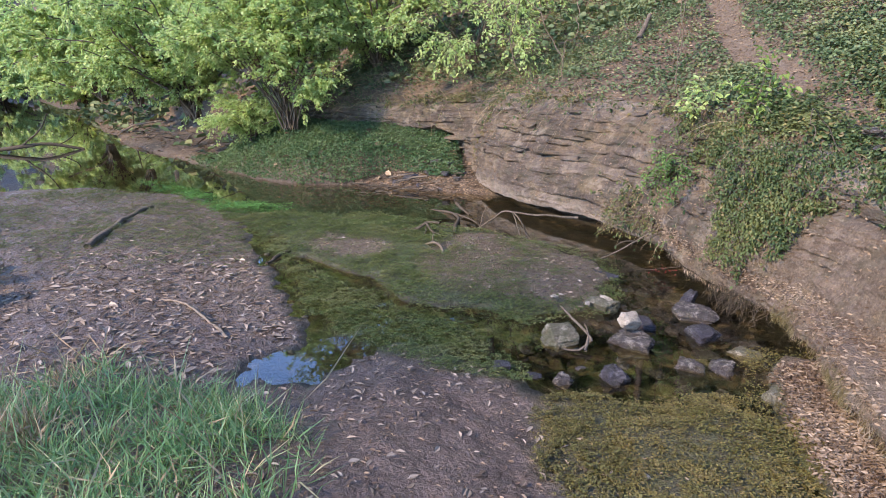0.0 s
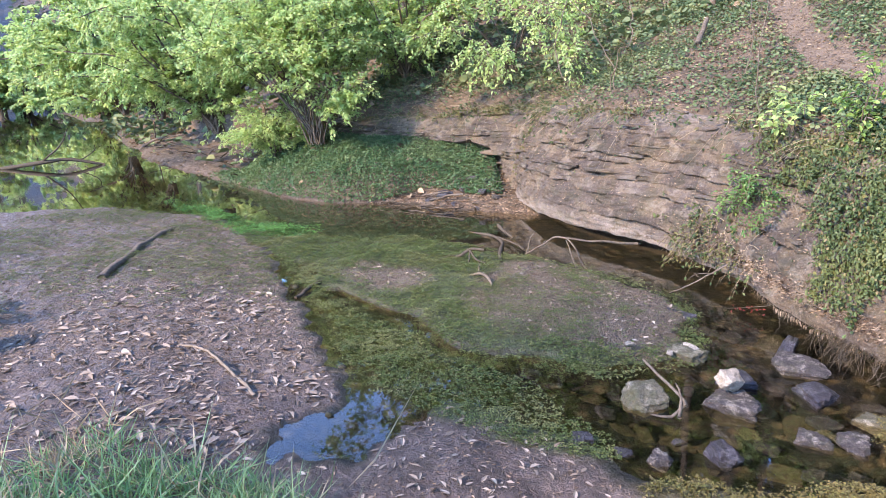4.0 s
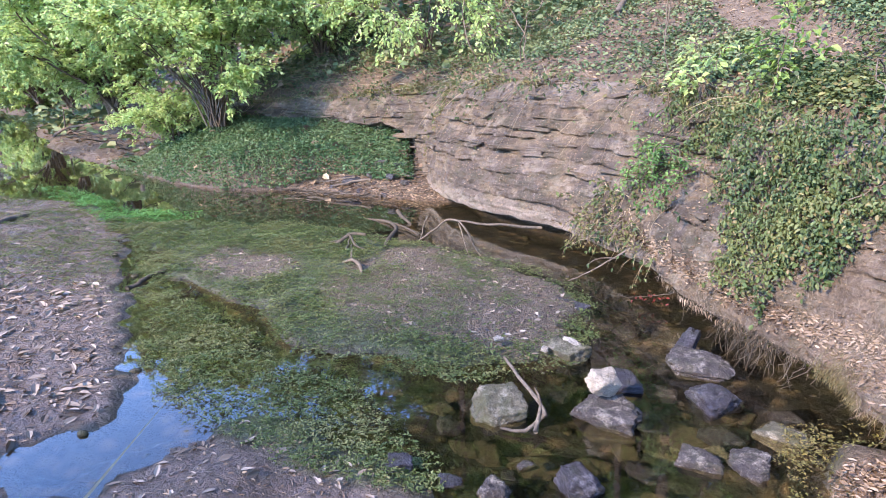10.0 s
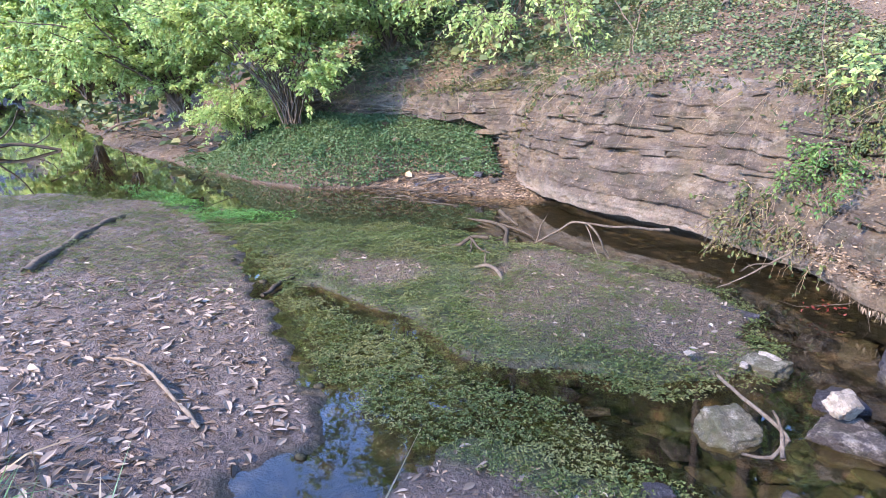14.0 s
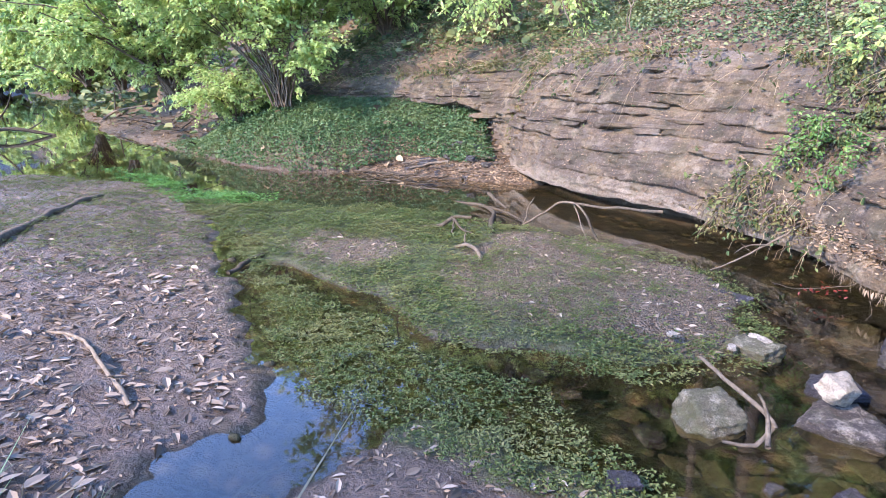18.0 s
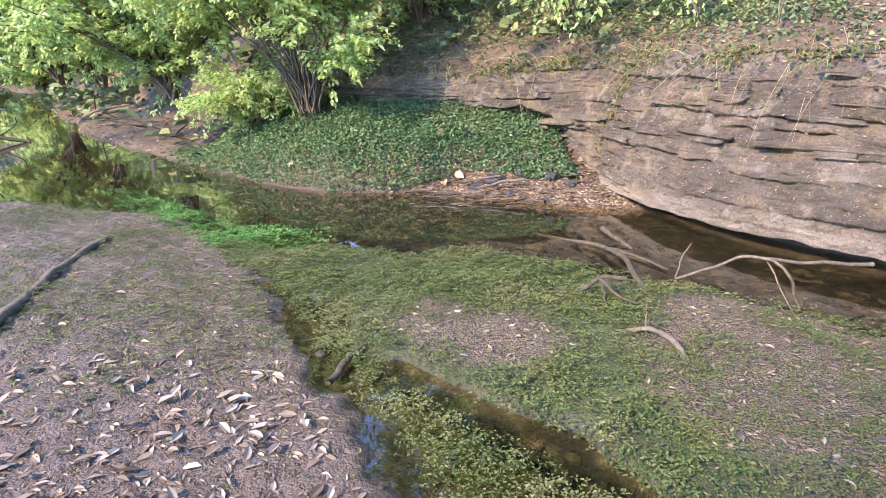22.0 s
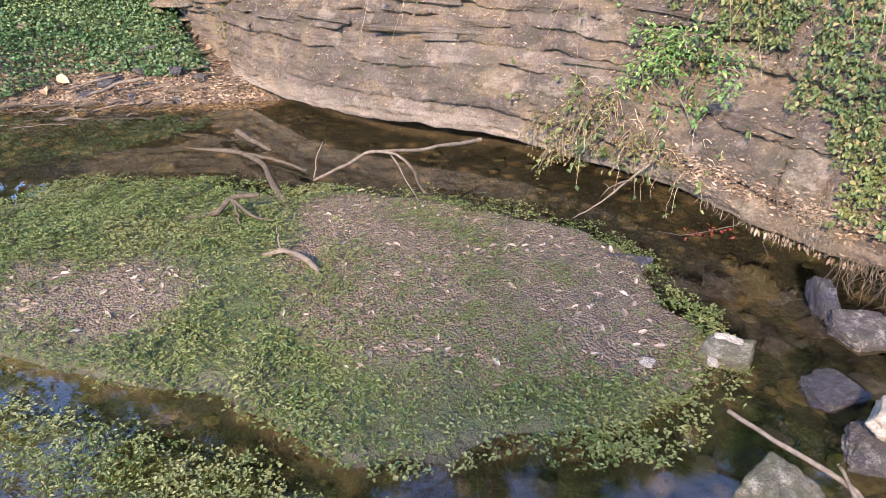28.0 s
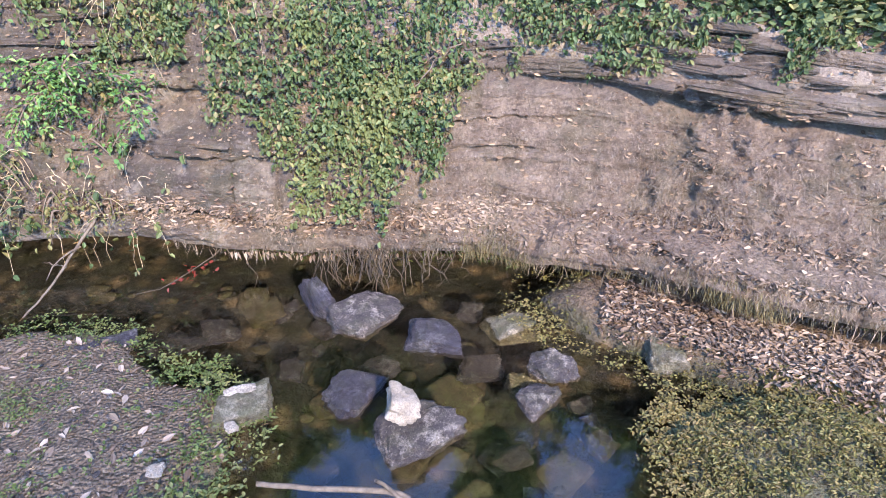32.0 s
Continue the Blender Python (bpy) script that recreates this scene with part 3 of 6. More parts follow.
def ground_height(x, y):
    """Height of the ground, and the amounts of gravel, soil, trail, moss, bed and wet there."""
    shape = np.shape(x)
    x, y = np.ravel(np.asarray(x, float)), np.ravel(np.asarray(y, float))
    d, arc = to_line(x, y, LIP)
    n1, n2, n3 = fbm(x * 0.9, y * 0.9, seed=3), fbm(x * 4, y * 4, seed=11), fbm(x * 17, y * 17, seed=23, octaves=2)
    wob = (fbm(x * 3.1, y * 3.1, seed=41) - 0.5) * 0.3
    bar, isle, weed, mossbar, shore = (in_poly(x, y, p) + k * wob for p, k in ((LEFT_BAR, 0.7), (ISLAND, 0.8), (WEED, 0.9), (MOSS_BAR, 0.9), (FAR_SHORE, 0.6)))
    bar = bar + 0.17 * (fbm(x * 9, y * 9, seed=43, octaves=3) - 0.5)
    z = -0.20 + 0.12 * (n1 - 0.5) + 0.09 * (n2 - 0.5) + 0.03 * (n3 - 0.5)
    lift = lambda s, a, b, top: np.where(s > a, (top - z) * sstep(a, b, s), 0)
    z = z + lift(np.maximum(weed, bar), -0.6, 0.0, -0.05 + 0.05 * (n2 - 0.5))
    z = z + lift(weed, -0.12, 0.08, -0.03 + 0.03 * (n2 - 0.5))
    z = z + lift(isle, -0.10, 0.07, 0.022 + 0.035 * (n2 - 0.5) + 0.02 * (n3 - 0.5) + 0.04 * sstep(0.1, 0.6, isle))
    rise = 0.014 + 0.045 * (n3 - 0.5) * sstep(-0.1, 0.3, bar) + 0.07 * sstep(0.05, 1.3, bar) + 0.02 * np.clip(bar - 1.5, 0, 12) + 0.09 * (n1 - 0.5) * sstep(0.3, 2, bar)
    near = sstep(2.2, 0.4, np.hypot(x + 1.4, y - 1.2) - 0.9) * 0.1
    z = z + lift(bar, -0.26, 0.06, rise + near * sstep(0, 0.7, bar) + 0.035 * (n2 - 0.5))
    z = np.where(mossbar > -0.15, np.maximum(z, z + lift(mossbar, -0.15, 0.15, 0.04 + 0.05 * (n2 - 0.5))), z)
    run = np.abs(to_line(x, y, CHANNEL)[0]) + 0.25 * wob
    ditch = sstep(0.12, 0.05, run)
    z = z + (np.minimum(z, -0.09 + 0.04 * (n2 - 0.5)) - z) * ditch
    beach = sstep(-1.7, -0.8, x)
    inner = np.clip(shore - 0.22 * beach, 0, 0.85)
    bank = 0.03 + 0.05 * beach * sstep(0, 0.2, shore) + 0.20 * sstep(0, 0.22, inner) * sstep(0.1, -0.9, x) + 0.55 * inner ** 0.9 + 0.12 * np.clip(shore - 0.85, 0, 20)
    flat = sstep(-3.2, -4.4, x)
    bank = bank * (1 - flat) + flat * (0.04 + 0.11 * np.clip(shore, 0, 1.3) + 0.35 * np.clip(shore - 1.3, 0, 3) + 0.1 * np.clip(shore - 4.3, 0, 20) + 0.05 * (n3 - 0.5))
    bank = np.where(x > 0.1, np.minimum(bank, 0.05 + 0.25 * np.clip(shore, 0, 1)), bank)
    z = z + lift(shore, -0.1, 0.1, bank + 0.06 * (n2 - 0.5))
    ledge = sstep(A_RIGHT - 0.1, A_RIGHT + 0.3, arc) * (arc < A_END + 3)
    z = np.maximum(z, z + (-0.012 + 0.03 * (n2 - 0.5) - z) * ledge * sstep(-0.20, -0.13, d + 0.25 * wob))
    shelf = ledge * sstep(-0.06, 0.0, d + 0.25 * wob)
    sunk = ledge * sstep(-0.22, -0.14, d + 0.25 * wob) * (1 - shelf)
    z = np.maximum(z, z + (0.085 + 0.03 * (n2 - 0.5) - z) * shelf)
    up = hill(d, arc) + 0.22 * (n1 - 0.5) * sstep(0.4, 2, d) + 0.07 * (n2 - 0.5)
    tr, _ = to_line(x, y, TRAIL)
    trail = sstep(0.26, 0.09, np.abs(tr) + 0.5 * wob) * (y > 1) * (y < 13)
    up = up - 0.07 * trail
    back = d - 1.5 * set_in(arc)
    band = sstep(0.38, 0.52, back)
    z = np.where(back > 0.3, z + (up - z) * np.where(z < up, band, 0), z)
    z = z + np.where((x < -5) & (y > 15), 0.32 * np.clip(np.hypot(x, y) - 52, 0, 60), 0)
    hilly = sstep(0.3, 0.5, back)
    landward = np.maximum.reduce([sstep(-0.03, 0.06, s) for s in (bar, isle, mossbar, shore)])
    bed = (1 - np.maximum(landward, hilly)) * (1 - 0.85 * sstep(-0.05, 0.08, weed))
    isle_gravel = np.maximum(in_poly(x, y, ISLE_GRAVEL), in_poly(x, y, ISLE_GRAVEL_SMALL)) + wob
    gravel = np.where(bar > 0, 0.4 * sstep(3.5, 4.6, y), 0) * (1 - hilly) + sstep(-0.12, 0.12, isle_gravel)
    moss = np.maximum.reduce([sstep(-0.1, 0.12, isle) * (1 - sstep(-0.12, 0.1, isle_gravel)), sstep(-0.08, 0.08, weed), sstep(-0.1, 0.1, mossbar) * 0.65])
    bed, moss = np.maximum(bed, ditch), moss * (1 - ditch)
    soil = np.maximum(hilly, sstep(-0.02, 0.1, shore))
    wet = np.maximum(np.where(bar > -0.1, sstep(0.9, 0.1, bar), 0.3), sstep(0.35, 0.1, shore)) * (1 - hilly)
    soil = np.maximum(soil, shelf)
    bed, moss = bed * (1 - shelf), np.maximum(moss, sunk)
    out = dict(gravel=np.clip(gravel, 0, 1), soil=soil, trail=trail * hilly, moss=moss * (1 - hilly), bed=bed, wet=wet, d=d, arc=arc, bar=bar, isle=isle, weed=weed, mossbar=mossbar, shore=shore, isle_gravel=isle_gravel, ditch=ditch, sunk=sunk)
    return z.reshape(shape), {k: v.reshape(shape) for k, v in out.items()}


def spread(lo, hi, step, far_lo, far_hi):
    """Even steps between lo and hi, growing beyond."""
    out = list(np.arange(lo, hi, step))
    s, v = step, lo
    while v > far_lo:
        s *= 1.16
        v -= s
        out.insert(0, v)
    s, v = step, out[-1]
    while v < far_hi:
        s *= 1.16
        v += s
        out.append(v)
    return np.array(out)


# ---- ground, bluff and water ----
gx, gy = spread(-6.5, 5.0, 0.035, -400, 400), spread(-3.0, 12.0, 0.035, -300, 500)
GX, GY = np.meshgrid(gx, gy)
GZ, MASKS = ground_height(GX, GY)
me = mesh_of("ground", np.stack([GX, GY, GZ], -1).reshape(-1, 3), grid_faces(len(gy), len(gx))[:, ::-1])
for key in ("gravel", "soil", "trail", "moss", "bed", "wet"):
    attribute(me, key, MASKS[key].ravel())
tagged(part("ground", me, GROUND), "muddy creek bed, gravel bars and wooded slope", "ground", kind="structure")

wx, wy = np.linspace(-70, 2.4, 60), np.linspace(-3, 90, 60)
WX, WY = np.meshgrid(wx, wy)
me = mesh_of("water", np.stack([WX, WY, 0 * WX], -1).reshape(-1, 3), grid_faces(60, 60)[:, ::-1])
water = tagged(part("water", me, WATER), "shallow clear creek water, dark and still", "water", kind="structure")
water.visible_shadow = False


def lip_frame(arc):
    """Places on the lip and the level direction into the hill."""
    p = np.stack([np.interp(arc, ARC_X, LIP[:, k]) for k in (0, 1)], 1)
    q = np.stack([np.interp(arc + 0.15, ARC_X, LIP[:, k]) - np.interp(arc - 0.15, ARC_X, LIP[:, k]) for k in (0, 1)], 1)
    q = unit(q)
    return p, np.stack([-q[:, 1], q[:, 0]], 1)


BEDS = np.cumsum(np.concatenate([[-0.6], np.random.default_rng(21).choice([0.03, 0.05, 0.08, 0.12, 0.2], 48)]))


def bedding(u, z):
    """The number of the bed at height z along the bluff, and the height above its foot."""
    zz = z + 0.07 * (fbm(u * 0.5, u * 0, seed=61) - 0.5) + 0.06 * (fbm(u * 2.2, z * 1.5, seed=62) - 0.5) + 0.035 * (fbm(u * 13, z * 5, seed=63) - 0.5) + 0.012 * u
    i = np.clip(np.searchsorted(BEDS, zz) - 1, 0, len(BEDS) - 2)
    return i, zz - BEDS[i], BEDS[i + 1] - BEDS[i]


def strata(u, z):
    """How far the beds of the rock stand out at height z along the bluff, with joints that open and close."""
    i, up, thick = bedding(u, z)
    block = vnoise(u * 1.9 + i * 3.37, i * 1.3, seed=66)
    out = 0.075 * (fbm(u * 1.3 + i * 7.3, i * 3.1, seed=70, octaves=4) - 0.5) + 0.05 * (np.floor(block * 5) / 5 - 0.5)
    wide = sstep(0.53, 0.62, fbm(u * 1.9 + i * 5.1, i * 1.7, seed=80, octaves=3)) * (thick > 0.04)
    ragged = 0.005 + 0.014 * fbm(u * 15, i * 2.0, seed=82, octaves=3)
    out -= (0.001 + 0.075 * wide) * np.exp(-((up / ragged) ** 2))
    out -= 0.014 * sstep(0.65, 1.0, up / thick)
    edge = np.abs(block * 5 - np.round(block * 5))
    out -= 0.02 * sstep(0.06, 0.0, edge) * sstep(0.5, 0.6, fbm(u * 3, i * 1.1, seed=84, octaves=2))
    return out + 0.012 * (fbm(u * 6, z * 30, seed=86, octaves=3) - 0.5)


def bluff_point(arc, v):
    """The bluff's surface: v from the cave under the lip (-1 to 0) up the face to the top (0 to 1)."""
    lip, setb, top = lip_height(arc), top_setback(arc), top_height(arc)
    lip = lip + 0.05 * (fbm(arc * 1.7, arc * 0, seed=91) - 0.5) + 0.02 * (fbm(arc * 9, arc * 0, seed=92) - 0.5)
    face = np.clip(v, 0, 1)
    z = np.where(v >= 0, lip + (top - lip) * face, lip + 0.03 * np.sin(np.clip(-v * 2, 0, 1) * 1.5) + (-0.5) * sstep(0.6, 1, -v))
    lower = np.interp(face, [0, 0.06, 0.3, 0.62, 0.85, 0.97, 1.0], [0.05, 0.0, 0.07, 0.42, 0.62, 0.95, 1.25])
    right = sstep(A_IVY + 0.6, A_RIGHT + 0.3, arc)
    slope = np.interp(face, [0, 0.05, 0.14, 0.18, 0.6, 0.75, 1.0], [0.05, 0.0, 0.10, 0.42, 0.82, 0.88, 1.15])
    d = setb * (lower * (1 - right) + slope * right)
    d = np.where(v < 0, 0.02 + 1.5 * np.clip(-v, 0, 0.75), d)
    rough = sstep(0.0, 0.1, v) * (1 - 0.92 * right * sstep(0.75, 0.6, face) * sstep(0.1, 0.2, face))
    d = d - strata(arc, z) * rough * 0.95
    d = d + (fbm(arc * 1.3, z * 1.3, seed=95) - 0.5) * 0.16 * sstep(-0.1, 0.2, v) + (fbm(arc * 12, z * 26, seed=97, octaves=3) - 0.5) * 0.045 * sstep(-0.05, 0.05, v)
    brow = 0.71 + 0.16 * (fbm(arc * 4, arc * 0, seed=99) - 0.5)
    d = d + 0.06 * right * sstep(0.0, 0.02, brow - face) * sstep(0.09, 0.03, brow - face) * sstep(0.42, 0.56, fbm(arc * 3.2, arc * 0, seed=101))
    d = d - 0.07 * right * (fbm(arc * 9, z * 9, seed=105) - 0.5) * sstep(0.8, 0.65, face) * sstep(0.0, 0.1, v)
    d = d + set_in(arc)
    d = d + 0.13 * np.exp(-(((arc - A_CORNER - 0.12 - 0.06 * face) / 0.07) ** 2)) * (v > 0)
    d = d + 0.22 * sstep(A_CORNER - 0.3, A_CORNER - 0.7, arc) * sstep(0.40, 0.30, v + 0.2 * (fbm(arc * 3, arc * 0, seed=103) - 0.5)) * (v > 0)
    corner = sstep(A_CORNER + 0.2, A_CORNER - 0.9, arc)
    d = d + np.where(v > 0, 0.1 * corner, 0)
    p, inward = lip_frame(np.ravel(arc))
    xy = p + inward * np.ravel(d)[:, None]
    return np.column_stack([xy, np.ravel(z)]).reshape(*np.shape(arc), 3)


us = np.concatenate([np.arange(A_LEFT - 2.6, A_END + 2.2, 0.012), np.arange(A_END + 2.2, A_END + 8, 0.05)])
vs = np.concatenate([np.linspace(-1, -0.04, 14), np.linspace(0, 1.0, 150)])
U, V = np.meshgrid(us, vs, indexing="ij")
me = mesh_of("rock_bluff", bluff_point(U, V).reshape(-1, 3), grid_faces(len(us), len(vs)))
bed_no, _, _ = bedding(U, bluff_point(U, V)[..., 2])
attribute(me, "earth", (sstep(A_IVY + 0.2, A_RIGHT, U + 0.5 * (fbm(U * 2, V * 3, seed=93) - 0.5)) * sstep(0.72, 0.60, V) * sstep(0.0, 0.05, V)).ravel())
# paler along the lip, and along the brow towards the right end
attribute(me, "pale_band", (sstep(0.16, 0.03, V + 0.2 * (fbm(U * 3, V * 8, seed=90) - 0.5)) * sstep(A_IVY - 0.3, A_IVY - 0.9, U) + 1.35 * sstep(0.70, 0.80, V + 0.2 * (fbm(U * 3, V * 8, seed=94) - 0.5)) * sstep(A_IVY + 0.5, A_RIGHT, U)).ravel())
attribute(me, "tone", np.clip(0.5 + 1.4 * (vnoise(bed_no * 5.7, U * 0.35, seed=88) - 0.5) + 0.5 * (fbm(U * 2, V * 6, seed=89) - 0.5), 0, 1).ravel())
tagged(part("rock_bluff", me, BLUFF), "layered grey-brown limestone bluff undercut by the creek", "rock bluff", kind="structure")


# ---- scattering ----
def lookup(table, x, y):
    """Bilinear value of a table on the ground's grid."""
    i = np.clip(np.searchsorted(gx, x) - 1, 0, len(gx) - 2)
    j = np.clip(np.searchsorted(gy, y) - 1, 0, len(gy) - 2)
    f = np.clip((x - gx[i]) / (gx[i + 1] - gx[i]), 0, 1)
    g = np.clip((y - gy[j]) / (gy[j + 1] - gy[j]), 0, 1)
    return (table[j, i] * (1 - f) + table[j, i + 1] * f) * (1 - g) + (table[j + 1, i] * (1 - f) + table[j + 1, i + 1] * f) * g


def ground_at(x, y):
    """Points on the ground and the upward normals there."""
    e = 0.04
    z = lookup(GZ, x, y)
    nx, ny = (lookup(GZ, x - e, y) - lookup(GZ, x + e, y)) / (2 * e), (lookup(GZ, x, y - e) - lookup(GZ, x, y + e)) / (2 * e)
    return np.column_stack([x, y, z]), unit(np.column_stack([np.clip(nx, -1.5, 1.5), np.clip(ny, -1.5, 1.5), np.ones_like(x)]))


def bluff_at(arc, v):
    """Points on the bluff and its outward normals."""
    p = bluff_point(arc, v)
    a, b = bluff_point(arc + 0.03, v) - p, bluff_point(arc, v + 0.03) - p
    n = unit(np.cross(b, a))
    n = np.where((n[:, :1] * 0.9 + n[:, 1:2] * 0.3) > 0.3, -n, n)
    return p, n


def pick(n, box, keep):
    """Random places in a box of the plan, kept with the chance that keep(x, y) gives."""
    x, y = rng.uniform(box[0], box[2], n), rng.uniform(box[1], box[3], n)
    ok = rng.random(n) < keep(x, y)
    return x[ok], y[ok]


def any_way(n):
    a = rng.uniform(0, 2 * np.pi, n)
    return np.column_stack([np.cos(a), np.sin(a), np.zeros(n)])


def flat_leaves(p, n, length, shape, tilt=0.5, lift=0.006, curl=0.12):
    """Leaves lying about on a surface."""
    up = unit(n + rng.normal(0, tilt, p.shape))
    return leaves(p + n * lift, any_way(len(p)) + rng.normal(0, 0.2, p.shape), up, length, shape, curl)


def stuff(name, pieces, mat, label, category):
    v, f = join(pieces) if isinstance(pieces, list) else pieces
    return tagged(part(name, mesh_of(name, v, f, False), mat), label, category, kind="stuff")


def mask(key):
    return lambda x, y: lookup(MASKS[key], x, y)


# ---- stones in the creek ----
bm = bmesh.new()
bmesh.ops.create_icosphere(bm, subdivisions=5, radius=1)
BALL = np.array([v.co for v in bm.verts])
BALL_FACES = np.array([[v.index for v in f.verts] for f in bm.faces])
bm.free()


def stone_mesh(size, seed, blocky=9, rough=0.075):
    """A broken stone: a rounded many-sided block, roughened."""
    r = np.random.default_rng(seed)
    planes = unit(np.vstack([r.normal(0, 1, (blocky, 3)), [[0, 0, 1], [0, 0, -1], [1, 0.1, 0], [-1, 0.2, 0], [0, 1, 0.1], [0.1, -1, 0]]]))
    reach = np.concatenate([r.uniform(0.75, 1.15, blocky), r.uniform(0.8, 1.0, 6)])
    dots = BALL @ planes.T
    t = np.where(dots > 0.05, reach / np.maximum(dots, 0.05), 9)
    rad = -np.log(np.exp(-32 * t).sum(1)) / 32
    p = BALL * rad[:, None]
    wob = fbm(p[:, 0] * 2 + seed, p[:, 1] * 2, p[:, 2] * 2, seed=seed % 97, octaves=4) - 0.5
    fine = fbm(p[:, 0] * 5 + seed, p[:, 1] * 5, p[:, 2] * 9, seed=seed % 89 + 5, octaves=4) - 0.5
    layer = np.floor((p[:, 2] + 0.25 * wob) * 5 + seed * 0.37)
    step = hash3(layer, layer * 0 + seed, layer * 0, 3) - 0.5
    p = p * (1 + rough * 4.5 * wob + rough * 3.2 * fine + rough * 0.9 * step)[:, None]
    return mesh_of("stone", p * np.array(size) / 2, BALL_FACES)


def stone(x, y, z, size, turn, tilt, mat, label, seed, name="creek_stone", group="stones in the creek"):
    me = stone_mesh((size[0] * 0.86, size[1] * 0.86, size[2] * 0.68), seed)
    ob = part(name, me, mat)
    ob.matrix_world = pose(x, y, z - 0.012, tilt, tilt * 0.4, turn)
    return tagged(ob, label, "stone", group)


stone(1.71, 4.0, 0.03, (0.36, 0.27, 0.15), -28, 6, ROCK_GREY, "flat grey slab of stone half out of the water", 11)
stone(1.735, 4.19, 0.04, (0.10, 0.30, 0.20), -35, 24, ROCK_DARK, "narrow dark slab leaning in the creek", 12)
stone(1.68, 3.70, 0.02, (0.24, 0.23, 0.14), 20, 5, ROCK_DARK, "dark wet boulder in the shallow creek", 13)
stone(1.83, 3.43, -0.01, (0.20, 0.24, 0.13), 40, 8, ROCK_MOSS, "greenish stone barely out of the water", 14)
stone(1.61, 3.24, 0.02, (0.21, 0.16, 0.12), 60, 5, ROCK_GREY, "small grey stone in the creek", 15)
stone(1.44, 3.27, 0.01, (0.14, 0.17, 0.11), 75, 10, ROCK_GREY, "small angular grey stone in the creek", 16)
stone(1.53, 3.33, -0.03, (0.13, 0.13, 0.11), 10, 10, ROCK_MOSS, "low algae-stained stone in the water", 17)
stone(1.76, 2.86, 0.02, (0.18, 0.20, 0.20), 15, 4, ROCK_MOSS, "mossy block of stone beside the bank", 18)
stone(1.29, 4.86, 0.0, (0.28, 0.13, 0.12), -42, 5, ROCK_DARK, "low dark stone beside the gravel island", 19)
stone(1.15, 4.17, 0.03, (0.23, 0.19, 0.16), -52, 12, ROCK_MOSS, "mossy rounded stone with a pale broken top", 20)
stone(1.165, 4.19, 0.08, (0.13, 0.05, 0.04), -52, 14, ROCK_PALE, "pale broken flake lying on a mossy stone", 21, "stone_flake")
stone(1.32, 3.86, 0.01, (0.25, 0.20, 0.15), -15, 6, ROCK_DARK, "knobbly dark stone in the creek", 22)
stone(1.20, 3.60, 0.02, (0.29, 0.24, 0.16), -35, 5, ROCK_GREY, "brownish grey block carrying a pale stone", 23)
stone(1.18, 3.63, 0.145, (0.155, 0.12, 0.15), 25, 18, ROCK_PALE, "pale angular limestone resting on a block", 24, "limestone_block")
stone(0.77, 3.66, 0.03, (0.27, 0.25, 0.22), 12, 4, ROCK_MOSS, "rounded moss-stained stone in the creek", 25)
stone(0.99, 3.13, 0.03, (0.15, 0.18, 0.15), 30, 15, ROCK_DARK, "upright dark stone streaked with pale grey", 26)
stone(0.38, 3.27, 0.03, (0.12, 0.11, 0.10), 0, 0, ROCK_DARK, "dark rounded stone at the edge of the weed", 27)
stone(0.70, 3.12, 0.01, (0.13, 0.12, 0.10), 55, 6, ROCK_GREY, "small pale-topped stone in the shallows", 28)
stone(0.56, 3.20, 0.0, (0.10, 0.10, 0.08), 15, 6, ROCK_DARK, "small dark stone in the shallows", 29)
stone(0.83, 3.28, 0.0, (0.10, 0.06, 0.06), 35, 6, ROCK_GREY, "small stone in the shallow water", 30)
stone(0.81, 4.24, 0.085, (0.055, 0.065, 0.035), 20, 0, ROCK_PALE, "pale pebble lying on the gravel island", 31, "pebble", "pebbles on the island")
stone(1.03, 4.14, 0.07, (0.06, 0.04, 0.03), 70, 0, ROCK_PALE, "white pebble lying on the gravel island", 32, "pebble", "pebbles on the island")
stone(0.30, 3.88, -0.03, (0.14, 0.07, 0.07), -12, 0, ROCK_GREY, "reddish flat stone in the narrow channel", 33)
for k, (x, y, s) in enumerate(((1.93, 3.62, 0.16), (1.55, 4.55, 0.2), (1.42, 4.62, 0.16), (1.25, 3.3, 0.14), (1.1, 3.2, 0.12), (1.35, 3.05, 0.14), (1.62, 3.5, 0.2), (1.5, 3.85, 0.16), (1.4, 4.15, 0.15), (1.05, 3.85, 0.13), (0.55, 3.62, 0.16), (0.2, 4.05, 0.15))):
    stone(x, y, -0.085 + 0.02 * (k % 3), (s, s * 0.8, s * 0.55), 47 * k, 4, ROCK_DARK, "algae-covered stone under the shallow water", 40 + k, "sunken_stone", "stones under the water")
for k, (x, y, sx, sy, h) in enumerate(((-0.52, 8.98, 0.34, 0.16, 0.12), (-0.30, 8.92, 0.16, 0.14, 0.1), (-0.05, 8.75, 0.22, 0.13, 0.1), (0.10, 8.62, 0.14, 0.12, 0.08), (-0.75, 8.92, 0.14, 0.1, 0.07), (-0.2, 9.05, 0.2, 0.14, 0.1), (0.02, 8.95, 0.16, 0.12, 0.1), (0.2, 8.8, 0.15, 0.1, 0.09), (-0.42, 8.72, 0.12, 0.1, 0.07), (-0.12, 8.5, 0.13, 0.08, 0.07), (-0.62, 8.35, 0.2, 0.14, 0.1))):
    gz = float(lookup(GZ, np.array([x]), np.array([y]))[0])
    stone(x, y, max(gz, -0.06) + h * 0.2, (sx, sy, h), 20 + 31 * k, 6, ROCK_GREY if k % 2 else ROCK_DARK, "flat brown stone at the foot of the bank", 60 + k, "bank_stone", "stones at the foot of the bank")

